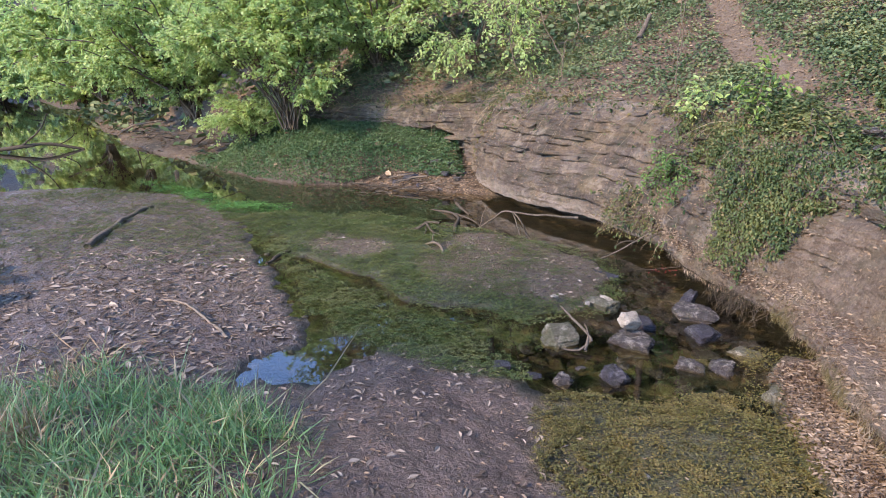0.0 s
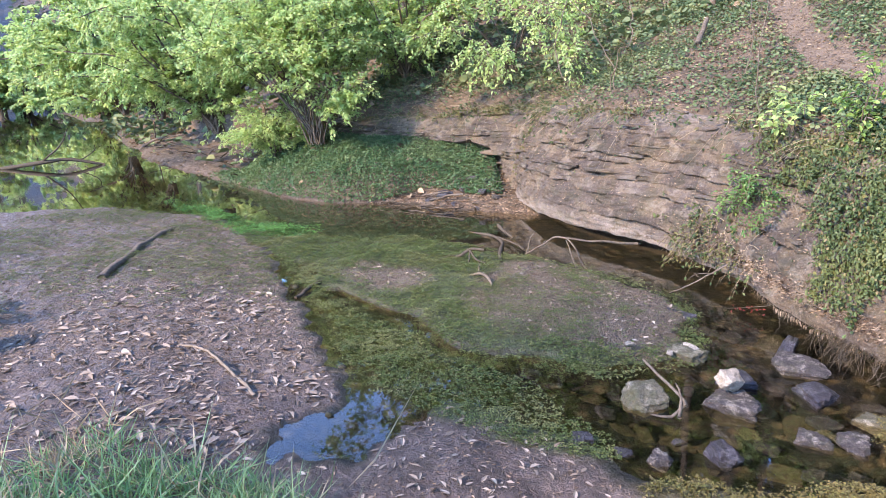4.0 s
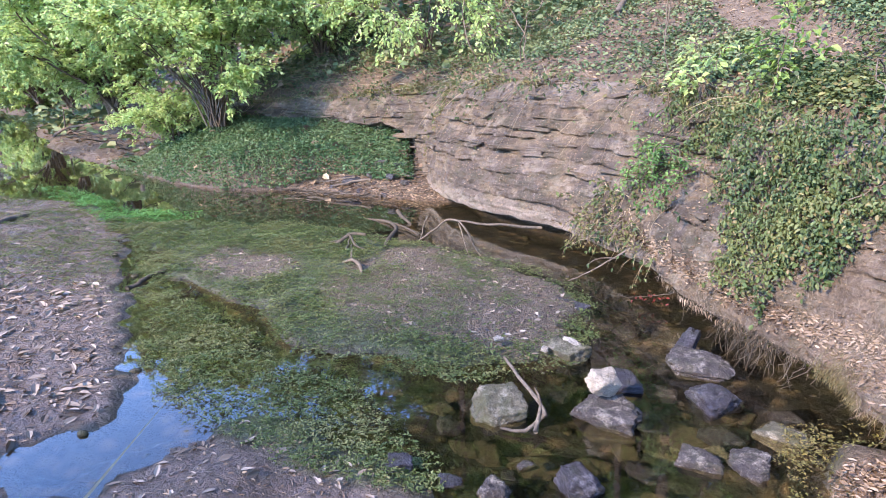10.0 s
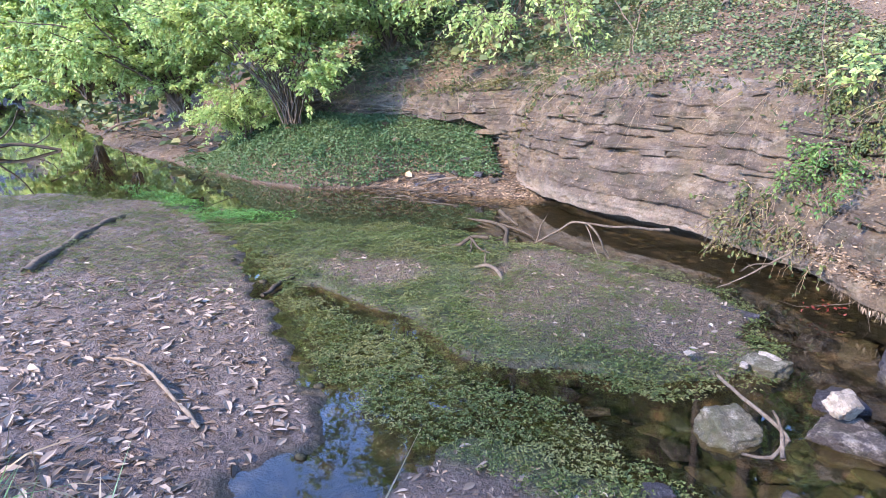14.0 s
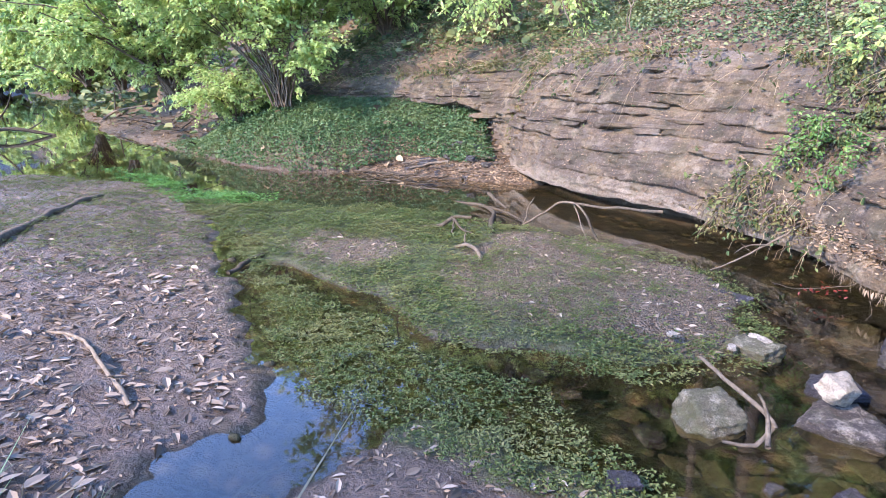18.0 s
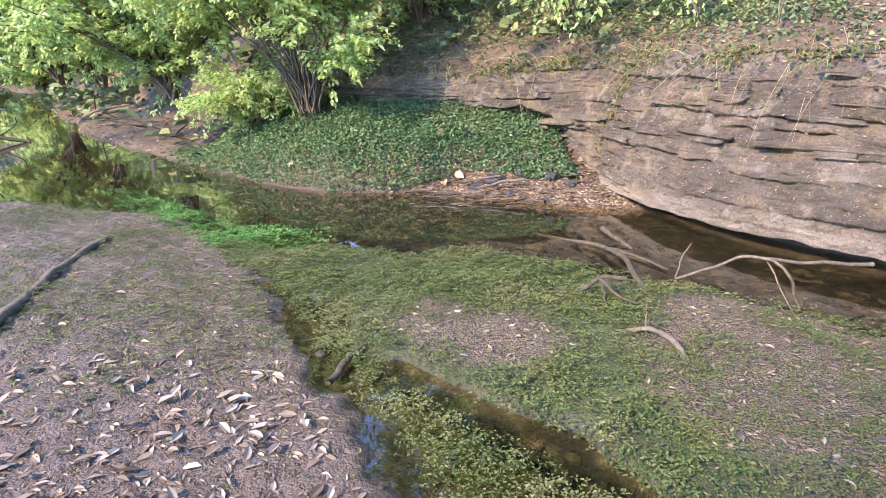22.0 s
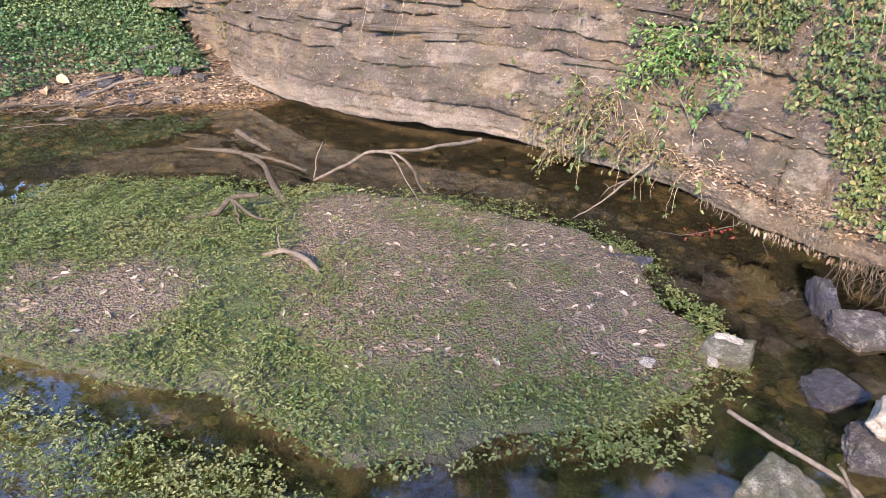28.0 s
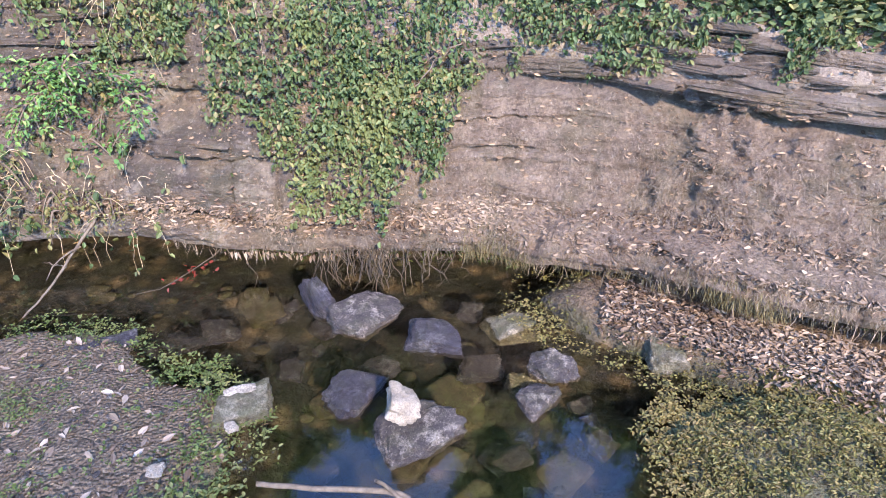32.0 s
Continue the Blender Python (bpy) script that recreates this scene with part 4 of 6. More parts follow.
FINE_BALL, FINE_FACES = BALL, BALL_FACES
bm = bmesh.new()
bmesh.ops.create_icosphere(bm, subdivisions=4, radius=1)
BALL, BALL_FACES = np.array([v.co for v in bm.verts]), np.array([[v.index for v in f.verts] for f in bm.faces])
bm.free()
SUNK = [stone_mesh((1, 0.8, 0.4), 300 + k, 5, 0.05) for k in range(8)]
BALL, BALL_FACES = FINE_BALL, FINE_FACES
r = np.random.default_rng(15)
x, y = pick(900, (-1.0, 2.8, 2.0, 8.3), lambda x, y: (lookup(MASKS["bed"], x, y) > 0.75) * (lookup(MASKS["d"], x, y) < -0.02) * ((x > 0.35) | (y > 6.4)) * (0.25 + 0.75 * (x > 0.5) * (y < 4.8)) * 0.5)
for k, (px, py) in enumerate(zip(x, y)):
    size = 0.07 + 0.16 * r.random() ** 2
    ob = part("sunken_stone", SUNK[k % 8], (BED_STONE, ROCK_DARK, BED_STONE)[k % 3])
    ob.matrix_world = pose(px, py, float(lookup(GZ, np.array([px]), np.array([py]))[0]) - 0.02 * size, r.normal(0, 6), r.normal(0, 6), r.uniform(0, 360)) @ Matrix.Scale(size, 4)
    tagged(ob, ("brown silt-covered stone under the shallow water", "dark stone under the shallow water", "brown silt-covered stone under the shallow water")[k % 3], "stone", "stones under the water")

pieces = []
x, y = pick(3600, (-4, 1.2, 2.3, 9.0), lambda x, y: (lookup(MASKS["bed"], x, y) > 0.5) * (0.25 + 0.5 * (x > 0.4)))
p, n = ground_at(x, y)
for k in range(len(p)):
    r = 0.010 + 0.035 * rng.random() ** 3
    pieces.append((p[k], r, int(rng.integers(0, 6))))
small = []
for k in range(6):
    b2 = bmesh.new()
    bmesh.ops.create_icosphere(b2, subdivisions=1, radius=1)
    v = np.array([q.co for q in b2.verts])
    small.append((v * (1 + 0.35 * (np.random.default_rng(k).random((len(v), 1)) - 0.5)) * np.array([1, 0.8, 0.5]), np.array([[w.index for w in f.verts] for f in b2.faces])))
    b2.free()


def pebbles(places, radii):
    out = []
    for (px, py, pz), r in zip(places, radii):
        v, f = small[int(rng.integers(0, 6))]
        a = rng.uniform(0, 6.28)
        c, s = math.cos(a), math.sin(a)
        out.append((v @ np.array([[c, s, 0], [-s, c, 0], [0, 0, 1]]) * r + (px, py, pz + 0.2 * r), f))
    return out


stuff("creek_pebbles", pebbles([q[0] for q in pieces], [q[1] for q in pieces]), BED_STONE, "small stones on the creek bed under clear water", "pebbles").data.polygons.foreach_set("use_smooth", [True] * (80 * len(pieces)))
x, y = pick(9000, (-5, 2.2, 1.4, 8.6), lambda x, y: lookup(MASKS["gravel"], x, y) * (lookup(MASKS["isle"], x, y) > 0) * 0.9 + 0.25 * (lookup(MASKS["bar"], x, y) > 0.05) * (y > 3))
p, n = ground_at(x, y)
stuff("bar_gravel", pebbles(p, 0.004 + 0.011 * rng.random(len(p)) ** 2), ROCK_GREY, "small gravel scattered on mud and island", "gravel")


# ---- sticks and branches ----
def limb(points, r0, r1, wiggle=0.01, sides=7, step=0.04):
    """A bent stick along points, thinning from r0 to r1."""
    p = smooth_line(points, step) if len(points) > 2 else np.linspace(points[0], points[1], 10)
    n = len(p)
    s = np.linspace(0, 1, n)
    k = rng.uniform(0, 50)
    off = np.stack([fbm(s * 7 + k, s * 0 + 3 * c, seed=5 + c, octaves=2) - 0.5 for c in range(3)], 1) * 2 * wiggle
    r = (r0 + (r1 - r0) * s) * (1 + 0.25 * (fbm(s * 12 + k, s * 0, seed=9, octaves=2) - 0.5))
    v, f = tube(p + off, r, sides)
    cap = [[0 + c for c in range(sides)][::-1], [(n - 1) * sides + c for c in range(sides)]]
    ends = np.vstack([v, p[:1] + off[:1], p[-1:] + off[-1:]])
    fan = [[i, (i + 1) % sides, len(v), len(v)] for i in range(sides)]
    fan2 = [[(n - 1) * sides + (i + 1) % sides, (n - 1) * sides + i, len(v) + 1, len(v) + 1] for i in range(sides)]
    tri = np.array([[a, b, c] for a, b, c, _ in fan + fan2])
    return ends, f, tri


def stick(name, limbs, mat, label, category="branch"):
    """A stick made of several limbs, as one thing."""
    vs, quads, tris, n = [], [], [], 0
    for args in limbs:
        v, q, t = limb(*args)
        vs.append(v)
        quads.append(q + n)
        tris.append(t + n)
        n += len(v)
    me = mesh_of(name, np.vstack(vs), [np.vstack(quads), np.vstack(tris)])
    return tagged(part(name, me, mat), label, category)


stick("forked_stick", [([(0.815, 3.90, 0.13), (0.87, 3.72, 0.10), (0.92, 3.58, 0.08), (0.935, 3.52, 0.05)], 0.007, 0.010, 0.004), ([(0.90, 3.60, 0.14), (0.925, 3.56, 0.08), (0.89, 3.46, 0.02)], 0.005, 0.010, 0.004), ([(0.93, 3.53, 0.05), (0.85, 3.47, 0.02), (0.76, 3.50, 0.02)], 0.010, 0.006, 0.004)], DRIFTWOOD, "bare grey forked stick leaning in the creek", "stick")
stick("arched_branch", [([(0.34, 6.5, 0.0), (0.48, 6.29, 0.15), (0.58, 6.16, 0.25), (0.66, 6.01, 0.27), (0.73, 5.95, 0.2), (0.82, 6.0, 0.0)], 0.009, 0.008), ([(0.58, 6.16, 0.25), (0.76, 6.12, 0.23), (1.02, 6.13, 0.2), (1.32, 6.2, 0.15)], 0.008, 0.013), ([(0.35, 6.53, 0.0), (0.39, 6.54, 0.15), (0.43, 6.53, 0.21)], 0.006, 0.004), ([(0.66, 6.08, 0.26), (0.7, 5.98, 0.12), (0.73, 5.9, 0.02)], 0.006, 0.003)], DRIFTWOOD, "dead arched branch standing out of the creek")
stick("sunken_log", [([(-0.24, 7.48, -0.01), (0.03, 7.16, 0.015), (0.12, 6.83, 0.02), (0.09, 6.45, 0.03), (0.08, 6.11, 0.03)], 0.013, 0.024), ([(0.05, 7.1, 0.02), (0.2, 6.9, 0.02), (0.34, 6.62, 0.02)], 0.014, 0.008)], WETWOOD, "dark waterlogged branch lying along the creek")
stick("stub_branch", [([(0.1, 7.39, 0.07), (0.16, 7.21, 0.05), (0.25, 7.1, 0.0)], 0.022, 0.012), ([(0.13, 7.3, 0.05), (0.22, 7.28, 0.03)], 0.012, 0.005)], WETWOOD, "short dark stub of driftwood in the water")
stick("weedy_branch", [([(-0.45, 6.34, 0.04), (-0.28, 6.2, 0.08), (-0.2, 6.22, 0.14), (-0.06, 6.15, 0.15)], 0.018, 0.012), ([(-0.2, 6.22, 0.14), (-0.13, 6.05, 0.1), (0.0, 5.95, 0.06)], 0.011, 0.005), ([(-0.19, 6.2, 0.14), (-0.2, 6.02, 0.04)], 0.008, 0.006)], WETWOOD, "dead crooked branch lying among green water weed")
stick("curled_branch", [([(-0.2, 5.72, 0.04), (-0.1, 5.62, 0.1), (-0.02, 5.48, 0.1), (-0.01, 5.36, 0.04)], 0.011, 0.016), ([(-0.11, 5.64, 0.1), (-0.1, 5.67, 0.2)], 0.007, 0.003)], DRIFTWOOD, "curled dead branch lying in the weed")
stick("overhanging_twig", [([(1.34, 5.34, -0.01), (1.5, 5.3, 0.07), (1.65, 5.27, 0.17), (1.85, 5.22, 0.33)], 0.004, 0.008), ([(1.66, 5.27, 0.17), (1.56, 5.27, 0.17), (1.47, 5.27, 0.13)], 0.005, 0.002), ([(1.58, 5.28, 0.12), (1.53, 5.33, 0.16)], 0.003, 0.002)], DRIFTWOOD, "thin pale twig hanging from the bluff into the water", "twig")
def laid(points, lift):
    """Points of the plan, lifted off the ground."""
    return [(x, y, float(lookup(GZ, np.array([x]), np.array([y]))[0]) + lift) for x, y in points]


stick("rotten_log", [(laid([(-3.45, 5.8), (-3.52, 6.3), (-3.58, 6.7), (-3.66, 7.2), (-3.72, 7.8)], 0.0), 0.042, 0.03, 0.02)], DRIFTWOOD, "rotten log half sunk in the mud bar", "log")
stick("curved_stick", [(laid([(-2.1, 4.36), (-1.87, 4.26), (-1.65, 4.04), (-1.36, 3.72)], 0.010), 0.008, 0.011)], PALEWOOD, "curved pale stick lying on leaf-strewn mud", "stick")
stick("half_sunk_branch", [([(-1.6, 5.42, 0.0), (-1.5, 5.66, 0.015), (-1.4, 5.95, 0.01)], 0.019, 0.014, 0.02)], WETWOOD, "dark half-sunk branch in the weed")
stick("fallen_trunk", [([(-10.6, 14.1, 0.0), (-9.6, 14.0, 0.12), (-9.0, 14.1, 0.16), (-8.3, 14.3, 0.0)], 0.05, 0.03), ([(-9.5, 14.0, 0.15), (-8.9, 13.8, 0.5), (-8.6, 13.7, 0.85)], 0.022, 0.01), ([(-8.8, 14.15, 0.1), (-8.5, 14.3, 0.3), (-8.4, 14.2, 0.45)], 0.014, 0.007)], WETWOOD, "fallen branchy trunk lying in the far water", "log")
stick("far_branch", [([(-9.0, 17.2, 0.0), (-8.2, 16.5, 0.3), (-7.2, 16.0, 0.45)], 0.04, 0.02), ([(-8.2, 16.5, 0.3), (-8.0, 16.2, 0.75)], 0.02, 0.01)], BARK, "dead branch at the far water's edge")
stick("bank_branch", [([(-0.75, 8.76, 0.09), (-0.5, 8.8, 0.14), (-0.3, 8.75, 0.16)], 0.012, 0.016), ([(-0.2, 8.95, 0.25), (0.0, 8.8, 0.24), (0.16, 8.68, 0.2)], 0.018, 0.01), ([(-0.9, 8.95, 0.12), (-0.5, 8.92, 0.18)], 0.007, 0.01)], DRIFTWOOD, "dead sticks lying on the debris bank")
stick("slope_log", [([(2.3, 8.0, 1.86), (2.42, 8.25, 1.99), (2.55, 8.5, 2.15)], 0.035, 0.025)], DRIFTWOOD, "short broken log lying on the ivy slope", "log")
stick("bluff_stick", [([(1.93, 5.05, 0.42), (1.9, 5.2, 0.5), (1.86, 5.42, 0.62)], 0.009, 0.004), ([(1.92, 5.12, 0.4), (1.82, 5.4, 0.48), (1.66, 5.66, 0.44)], 0.006, 0.003)], DRIFTWOOD, "dry stick lying against the bluff", "stick")
for pts in ([(1.36, 7.6, 1.4), (1.2, 7.9, 2.0), (0.95, 8.3, 2.6), (1.0, 8.8, 3.3)], [(1.28, 7.5, 1.45), (1.3, 7.45, 1.75), (1.5, 7.6, 2.1), (1.7, 8.2, 2.9)], [(0.95, 7.9, 1.45), (0.82, 8.0, 1.9), (0.9, 8.2, 2.4), (0.7, 8.6, 3.2)]):
    stick("vine", [(pts, 0.006, 0.004, 0.09)], BARK, "thin bare vine rising from the bluff's edge", "vine")


for k in range(84):
    x = rng.uniform(-1.5, 0.35)
    y = rng.uniform(8.5 - 0.25 * (x > -0.6), 9.15)
    z = max(0.0, float(lookup(GZ, np.array([x]), np.array([y]))[0])) + 0.015
    a, l = rng.uniform(-0.6, 0.5), 0.06 + 0.34 * rng.random() ** 2
    v = np.array([math.cos(a), math.sin(a), rng.uniform(-0.1, 0.15)]) * l
    stick("twig", [([(x, y, z), tuple(np.array((x, y, z)) + v * 0.5 + (0, 0, 0.01)), tuple(np.array((x, y, z)) + v)], 0.003 + 0.016 * rng.random() ** 3, 0.003)], WETWOOD if k % 3 else DRIFTWOOD, "dead twig lying on the debris bank", "twig")["group"] = "twigs on the debris bank"
for pts, r0 in (([(2.62, 3.42, 0.8), (2.60, 3.44, 1.2), (2.66, 3.40, 1.7), (2.60, 3.3, 2.3), (2.7, 3.2, 3.2)], 0.016), ([(2.02, 5.62, 0.78), (2.05, 5.66, 1.2), (2.03, 5.7, 1.8), (2.1, 5.7, 2.6)], 0.006), ([(2.42, 6.9, 1.45), (2.45, 6.95, 2.0), (2.4, 7.0, 2.8)], 0.007), ([(2.5, 4.0, 1.1), (2.3, 3.9, 1.35), (2.2, 3.7, 1.2)], 0.004), ([(2.38, 3.75, 0.95), (2.25, 3.9, 0.8), (2.15, 4.1, 0.55)], 0.004)):
    stick("dry_stalk", [(pts, r0, r0 * 0.5, 0.03)], DRIFTWOOD, "thin dry stalk standing on the bluff's edge", "stalk")
for k, (x, y, z, sx, sy, sz, a) in enumerate(((2.78, 4.12, 1.2, 0.6, 0.3, 0.1, 80), (2.72, 3.6, 1.15, 0.5, 0.3, 0.1, 95), (3.05, 4.9, 1.42, 0.3, 0.2, 0.06, 60))):
    stone(x, y, z, (sx, sy, sz), a, 3, ROCK_GREY, "flat grey rock showing through the ivy slope", 90 + k, "rock_outcrop", "rock outcrops on the slope")
stick("red_twig", [([(1.86, 4.72, 0.13), (1.75, 4.78, 0.08), (1.62, 4.86, 0.05), (1.55, 4.93, 0.06)], 0.003, 0.0015)], WETWOOD, "thin twig with small red leaves over the water", "twig")
p = np.array([(1.78, 4.77, 0.08), (1.74, 4.8, 0.08), (1.7, 4.82, 0.07), (1.72, 4.79, 0.05), (1.66, 4.85, 0.06), (1.8, 4.74, 0.06), (1.76, 4.8, 0.05), (1.71, 4.84, 0.05)])
p = np.repeat(p, 3, 0) + rng.normal(0, 0.012, (24, 3))
part("red_leaves", mesh_of("red_leaves", *leaves(p, rng.normal(0, 1, p.shape), rng.normal(0, 1, p.shape) + (0, 0, 1), 0.022, "oval"), False), RED_LEAF, bpy.data.objects["red_twig"], "small dark red leaves")


for k in range(26):
    x = rng.uniform(-9, -3.4)
    y = float(np.interp(x, [-9, -5.6, -4.4, -3.2], [17.3, 13.0, 11.3, 9.9])) + rng.uniform(0.1, 0.9)
    z = float(lookup(GZ, np.array([x]), np.array([y]))[0]) + 0.02
    a, l = rng.uniform(0, 6.28), rng.uniform(0.25, 0.8)
    v = np.array([math.cos(a), math.sin(a), rng.uniform(0.05, 0.5)]) * l
    stick("dead_branch", [([(x, y, z), tuple(np.array((x, y, z)) + v * 0.5 + rng.normal(0, 0.05, 3) * (1, 1, 0.3)), tuple(np.array((x, y, z)) + v)], rng.uniform(0.008, 0.018), 0.004)], WETWOOD if k % 3 else DRIFTWOOD, "dead branch lying on the muddy upstream bank", "branch")["group"] = "branches on the upstream bank"


# ---- bushes ----
def grow(base, tips, r0, leaf_n, leaf_len, seed, droop=0.35, twig=0.45, per_twig=26, spread_=0.5, shape="oval", bare=0.25):
    """Stems from a base to tips, with side twigs that bear leaves; returns wood and leaf pieces."""
    r = np.random.default_rng(seed)
    stems, at, way = [], [], []
    total = max(1, int(leaf_n / per_twig / len(tips)))
    for tip in tips:
        b, t = np.array(base) + r.normal(0, 0.05, 3) * (1, 1, 0.2), np.array(tip, float)
        span = np.linalg.norm(t - b)
        mid = b * 0.5 + t * 0.5 + np.array([0, 0, 0.18 * span]) + r.normal(0, 0.08 * span, 3)
        line = smooth_line([b, b * 0.72 + mid * 0.28 + (0, 0, 0.06 * span), mid, t], span / 14)
        wood = [tube(line + r.normal(0, 0.008, line.shape), np.linspace(r0, r0 * 0.25, len(line)), 5)]
        stems.append(wood)
        for _ in range(total):
            k = int(len(line) * (bare + (1 - bare) * r.random() ** 0.7)) - 1
            o = line[max(k, 1)]
            g = unit(r.normal(0, 1, 3) * (1, 1, 0.45) + unit(line[min(k + 2, len(line) - 1)] - line[max(k - 2, 0)]) * 0.7)
            l = twig * r.uniform(0.4, 1.2)
            s = np.linspace(0, 1, 6)[:, None]
            path = o + g * l * s + np.array([0, 0, -droop * l]) * s**2
            if r.random() < 0.6:
                wood.append(tube(path, np.linspace(0.006, 0.002, 6), 3))
            m = r.random(per_twig)[:, None] ** 0.6
            q = o + g * l * m + np.array([0, 0, -droop * l]) * m**2
            side = np.cross(g, (0, 0, 1)) * np.where(r.random(per_twig) < 0.5, 1, -1)[:, None]
            at.append(q + r.normal(0, 0.02, q.shape))
            way.append(g * 0.5 + side + r.normal(0, 0.35, q.shape) + (0, 0, -0.35))
    at, way = np.vstack(at), np.vstack(way)
    up = np.array([0, 0, 1.0]) + r.normal(0, 0.4, at.shape)
    return stems, leaves(at, way, up, leaf_len * r.uniform(0.6, 1.25, len(at)), shape, 0.2)


def bush(name, base, tips, r0, leaf_n, leaf_len, seed, mat, label, category="bush", group="", **more):
    wood, foliage = grow(base, tips, r0, leaf_n, leaf_len, seed, **more)
    root = tagged(new(name), label, category, group)
    root.location = base
    for pieces in wood:
        some = pieces if len(tips) < 16 and leaf_n < 2000 else [join(pieces)]
        stem = part("stem", mesh_of("stem", some[0][0] - np.array(base), some[0][1]), BARK, root)
        for v, f in some[1:]:
            part("twig", mesh_of("twig", v - np.array(base), f), BARK, stem)
    part("foliage", mesh_of("foliage", foliage[0] - np.array(base), foliage[1], False), mat, root)
    return root


def dome(centre, radii, n, seed, low=-0.35):
    """Tips of stems, spread over an uneven dome."""
    r = np.random.default_rng(seed)
    d = unit(r.normal(0, 1, (n * 3, 3)))
    d = d[d[:, 2] > low][:n]
    return np.array(centre) + d * np.array(radii) * r.uniform(0.55, 1.08, (len(d), 1))


bush("honeysuckle_bush", (-2.5, 10.25, 0.72), np.vstack([dome((-3.05, 10.45, 2.05), (1.9, 1.3, 1.25), 40, 1, 0.0), [(-1.75, 9.6, 1.55), (-1.9, 9.5, 1.4)]]), 0.013, 36000, 0.056, 1, BUSH_LEAF, "large yellow-green honeysuckle bush leaning over the bank", group="bushes along the bank", bare=0.56, droop=0.2)
bush("honeysuckle_bush", (-5.0, 12.6, 0.75), dome((-5.4, 12.0, 2.2), (1.9, 1.5, 1.5), 30, 2, -0.5), 0.028, 27000, 0.07, 2, BUSH_LEAF, "yellow-green honeysuckle bush arching towards the water", group="bushes along the bank")
bush("honeysuckle_bush", (-7.8, 16.2, 0.8), dome((-8.3, 15.6, 2.5), (2.6, 2.0, 1.8), 26, 3, -0.5), 0.03, 22000, 0.10, 3, BUSH_LEAF, "leafy green bush beside the upstream bank", group="bushes along the bank")
bush("honeysuckle_bush", (-13, 24, 1.0), dome((-13.5, 23, 3.4), (4.2, 3.0, 2.8), 26, 4, -0.5), 0.05, 16000, 0.17, 4, BUSH_LEAF, "leafy green bush on the far upstream bank", group="bushes along the bank", twig=0.8)
far_bush = bush("honeysuckle_bush", (-24, 24, 0.6), dome((-24, 23.5, 2.6), (4.5, 3.0, 2.4), 22, 5, -0.5), 0.05, 12000, 0.18, 5, BUSH_LEAF, "leafy green bush across the upstream water", group="bushes along the bank", twig=0.8)
bush("honeysuckle_bush", (-1.2, 11.6, 1.5), dome((-1.1, 11.2, 2.9), (1.9, 1.2, 1.2), 24, 6, -0.3), 0.025, 17000, 0.062, 6, BUSH_LEAF, "open honeysuckle bush growing on the slope", group="bushes along the bank")
bush("honeysuckle_bush", (0.35, 10.3, 1.65), [(-0.5, 9.2, 2.25), (-0.9, 9.1, 2.1), (-0.2, 8.8, 1.95), (0.15, 8.6, 1.68), (0.3, 8.5, 1.85), (0.7, 8.6, 2.05), (0.9, 8.4, 2.3), (1.15, 8.3, 1.72), (1.3, 8.4, 1.78), (0.5, 9.2, 2.6), (1.3, 9.0, 2.6), (0.0, 9.5, 2.7), (-0.4, 10, 2.8), (1.0, 9.8, 2.9), (1.6, 9.0, 2.5)], 0.010, 3800, 0.052, 7, BUSH_LEAF, "overhanging shrub with drooping yellow-green leaf sprays", group="bushes along the bank", bare=0.62, twig=0.3, droop=0.7, per_twig=16)
bush("honeysuckle_bush", (-10.5, 19.5, 0.8), dome((-10.6, 19.0, 2.5), (3.0, 2.4, 2.0), 24, 14, -0.5), 0.035, 17000, 0.12, 14, BUSH_LEAF, "leafy bush crowding the upstream bank", group="bushes along the bank", twig=0.6)
bush("honeysuckle_bush", (-4.2, 14.5, 1.6), dome((-4.4, 14.2, 3.4), (3.0, 2.0, 1.9), 24, 15, -0.4), 0.035, 20000, 0.10, 15, BUSH_LEAF, "leafy bush on the slope behind the bank", group="bushes along the bank", twig=0.6)
bush("honeysuckle_bush", (-19, 36, 0.8), dome((-20, 35, 3.6), (6, 4, 3.2), 22, 16, -0.5), 0.06, 11000, 0.24, 16, BUSH_LEAF, "leafy bush at the head of the water", group="bushes along the bank", twig=1.2)
bush("honeysuckle_bush", (-33, 33, 0.8), dome((-33, 32, 3.2), (6, 4, 2.8), 22, 17, -0.5), 0.06, 11000, 0.24, 17, BUSH_LEAF, "leafy bush across the upstream water", group="bushes along the bank", twig=1.2)
bush("sapling", (2.48, 5.0, 1.22), [(2.42, 4.95, 1.74), (2.3, 4.88, 1.5), (2.6, 5.1, 1.6), (2.38, 5.1, 1.45), (2.65, 4.9, 1.48), (2.32, 4.78, 1.36)], 0.005, 240, 0.05, 8, YELLOW_LEAF, "young yellow-green sapling at the bluff's edge", "sapling", twig=0.16, per_twig=9, bare=0.4)
bush("sapling", (2.2, 5.35, 1.15), [(2.1, 5.3, 1.5), (2.0, 5.2, 1.32), (2.3, 5.4, 1.5), (1.95, 5.45, 1.3)], 0.004, 180, 0.048, 9, BUSH_LEAF, "small leafy sapling at the bluff's edge", "sapling", twig=0.15, per_twig=9, bare=0.3)
bush("face_plant", (2.02, 5.42, 0.72), [(1.8, 5.35, 0.86), (1.72, 5.42, 0.72), (1.78, 5.28, 0.70), (1.86, 5.25, 0.88), (1.85, 5.55, 0.85), (1.76, 5.5, 0.62)], 0.003, 1000, 0.024, 10, SEEDLING_LEAF, "bright green seedling growing out of the bluff", "plant", twig=0.1, per_twig=9, bare=0.2)
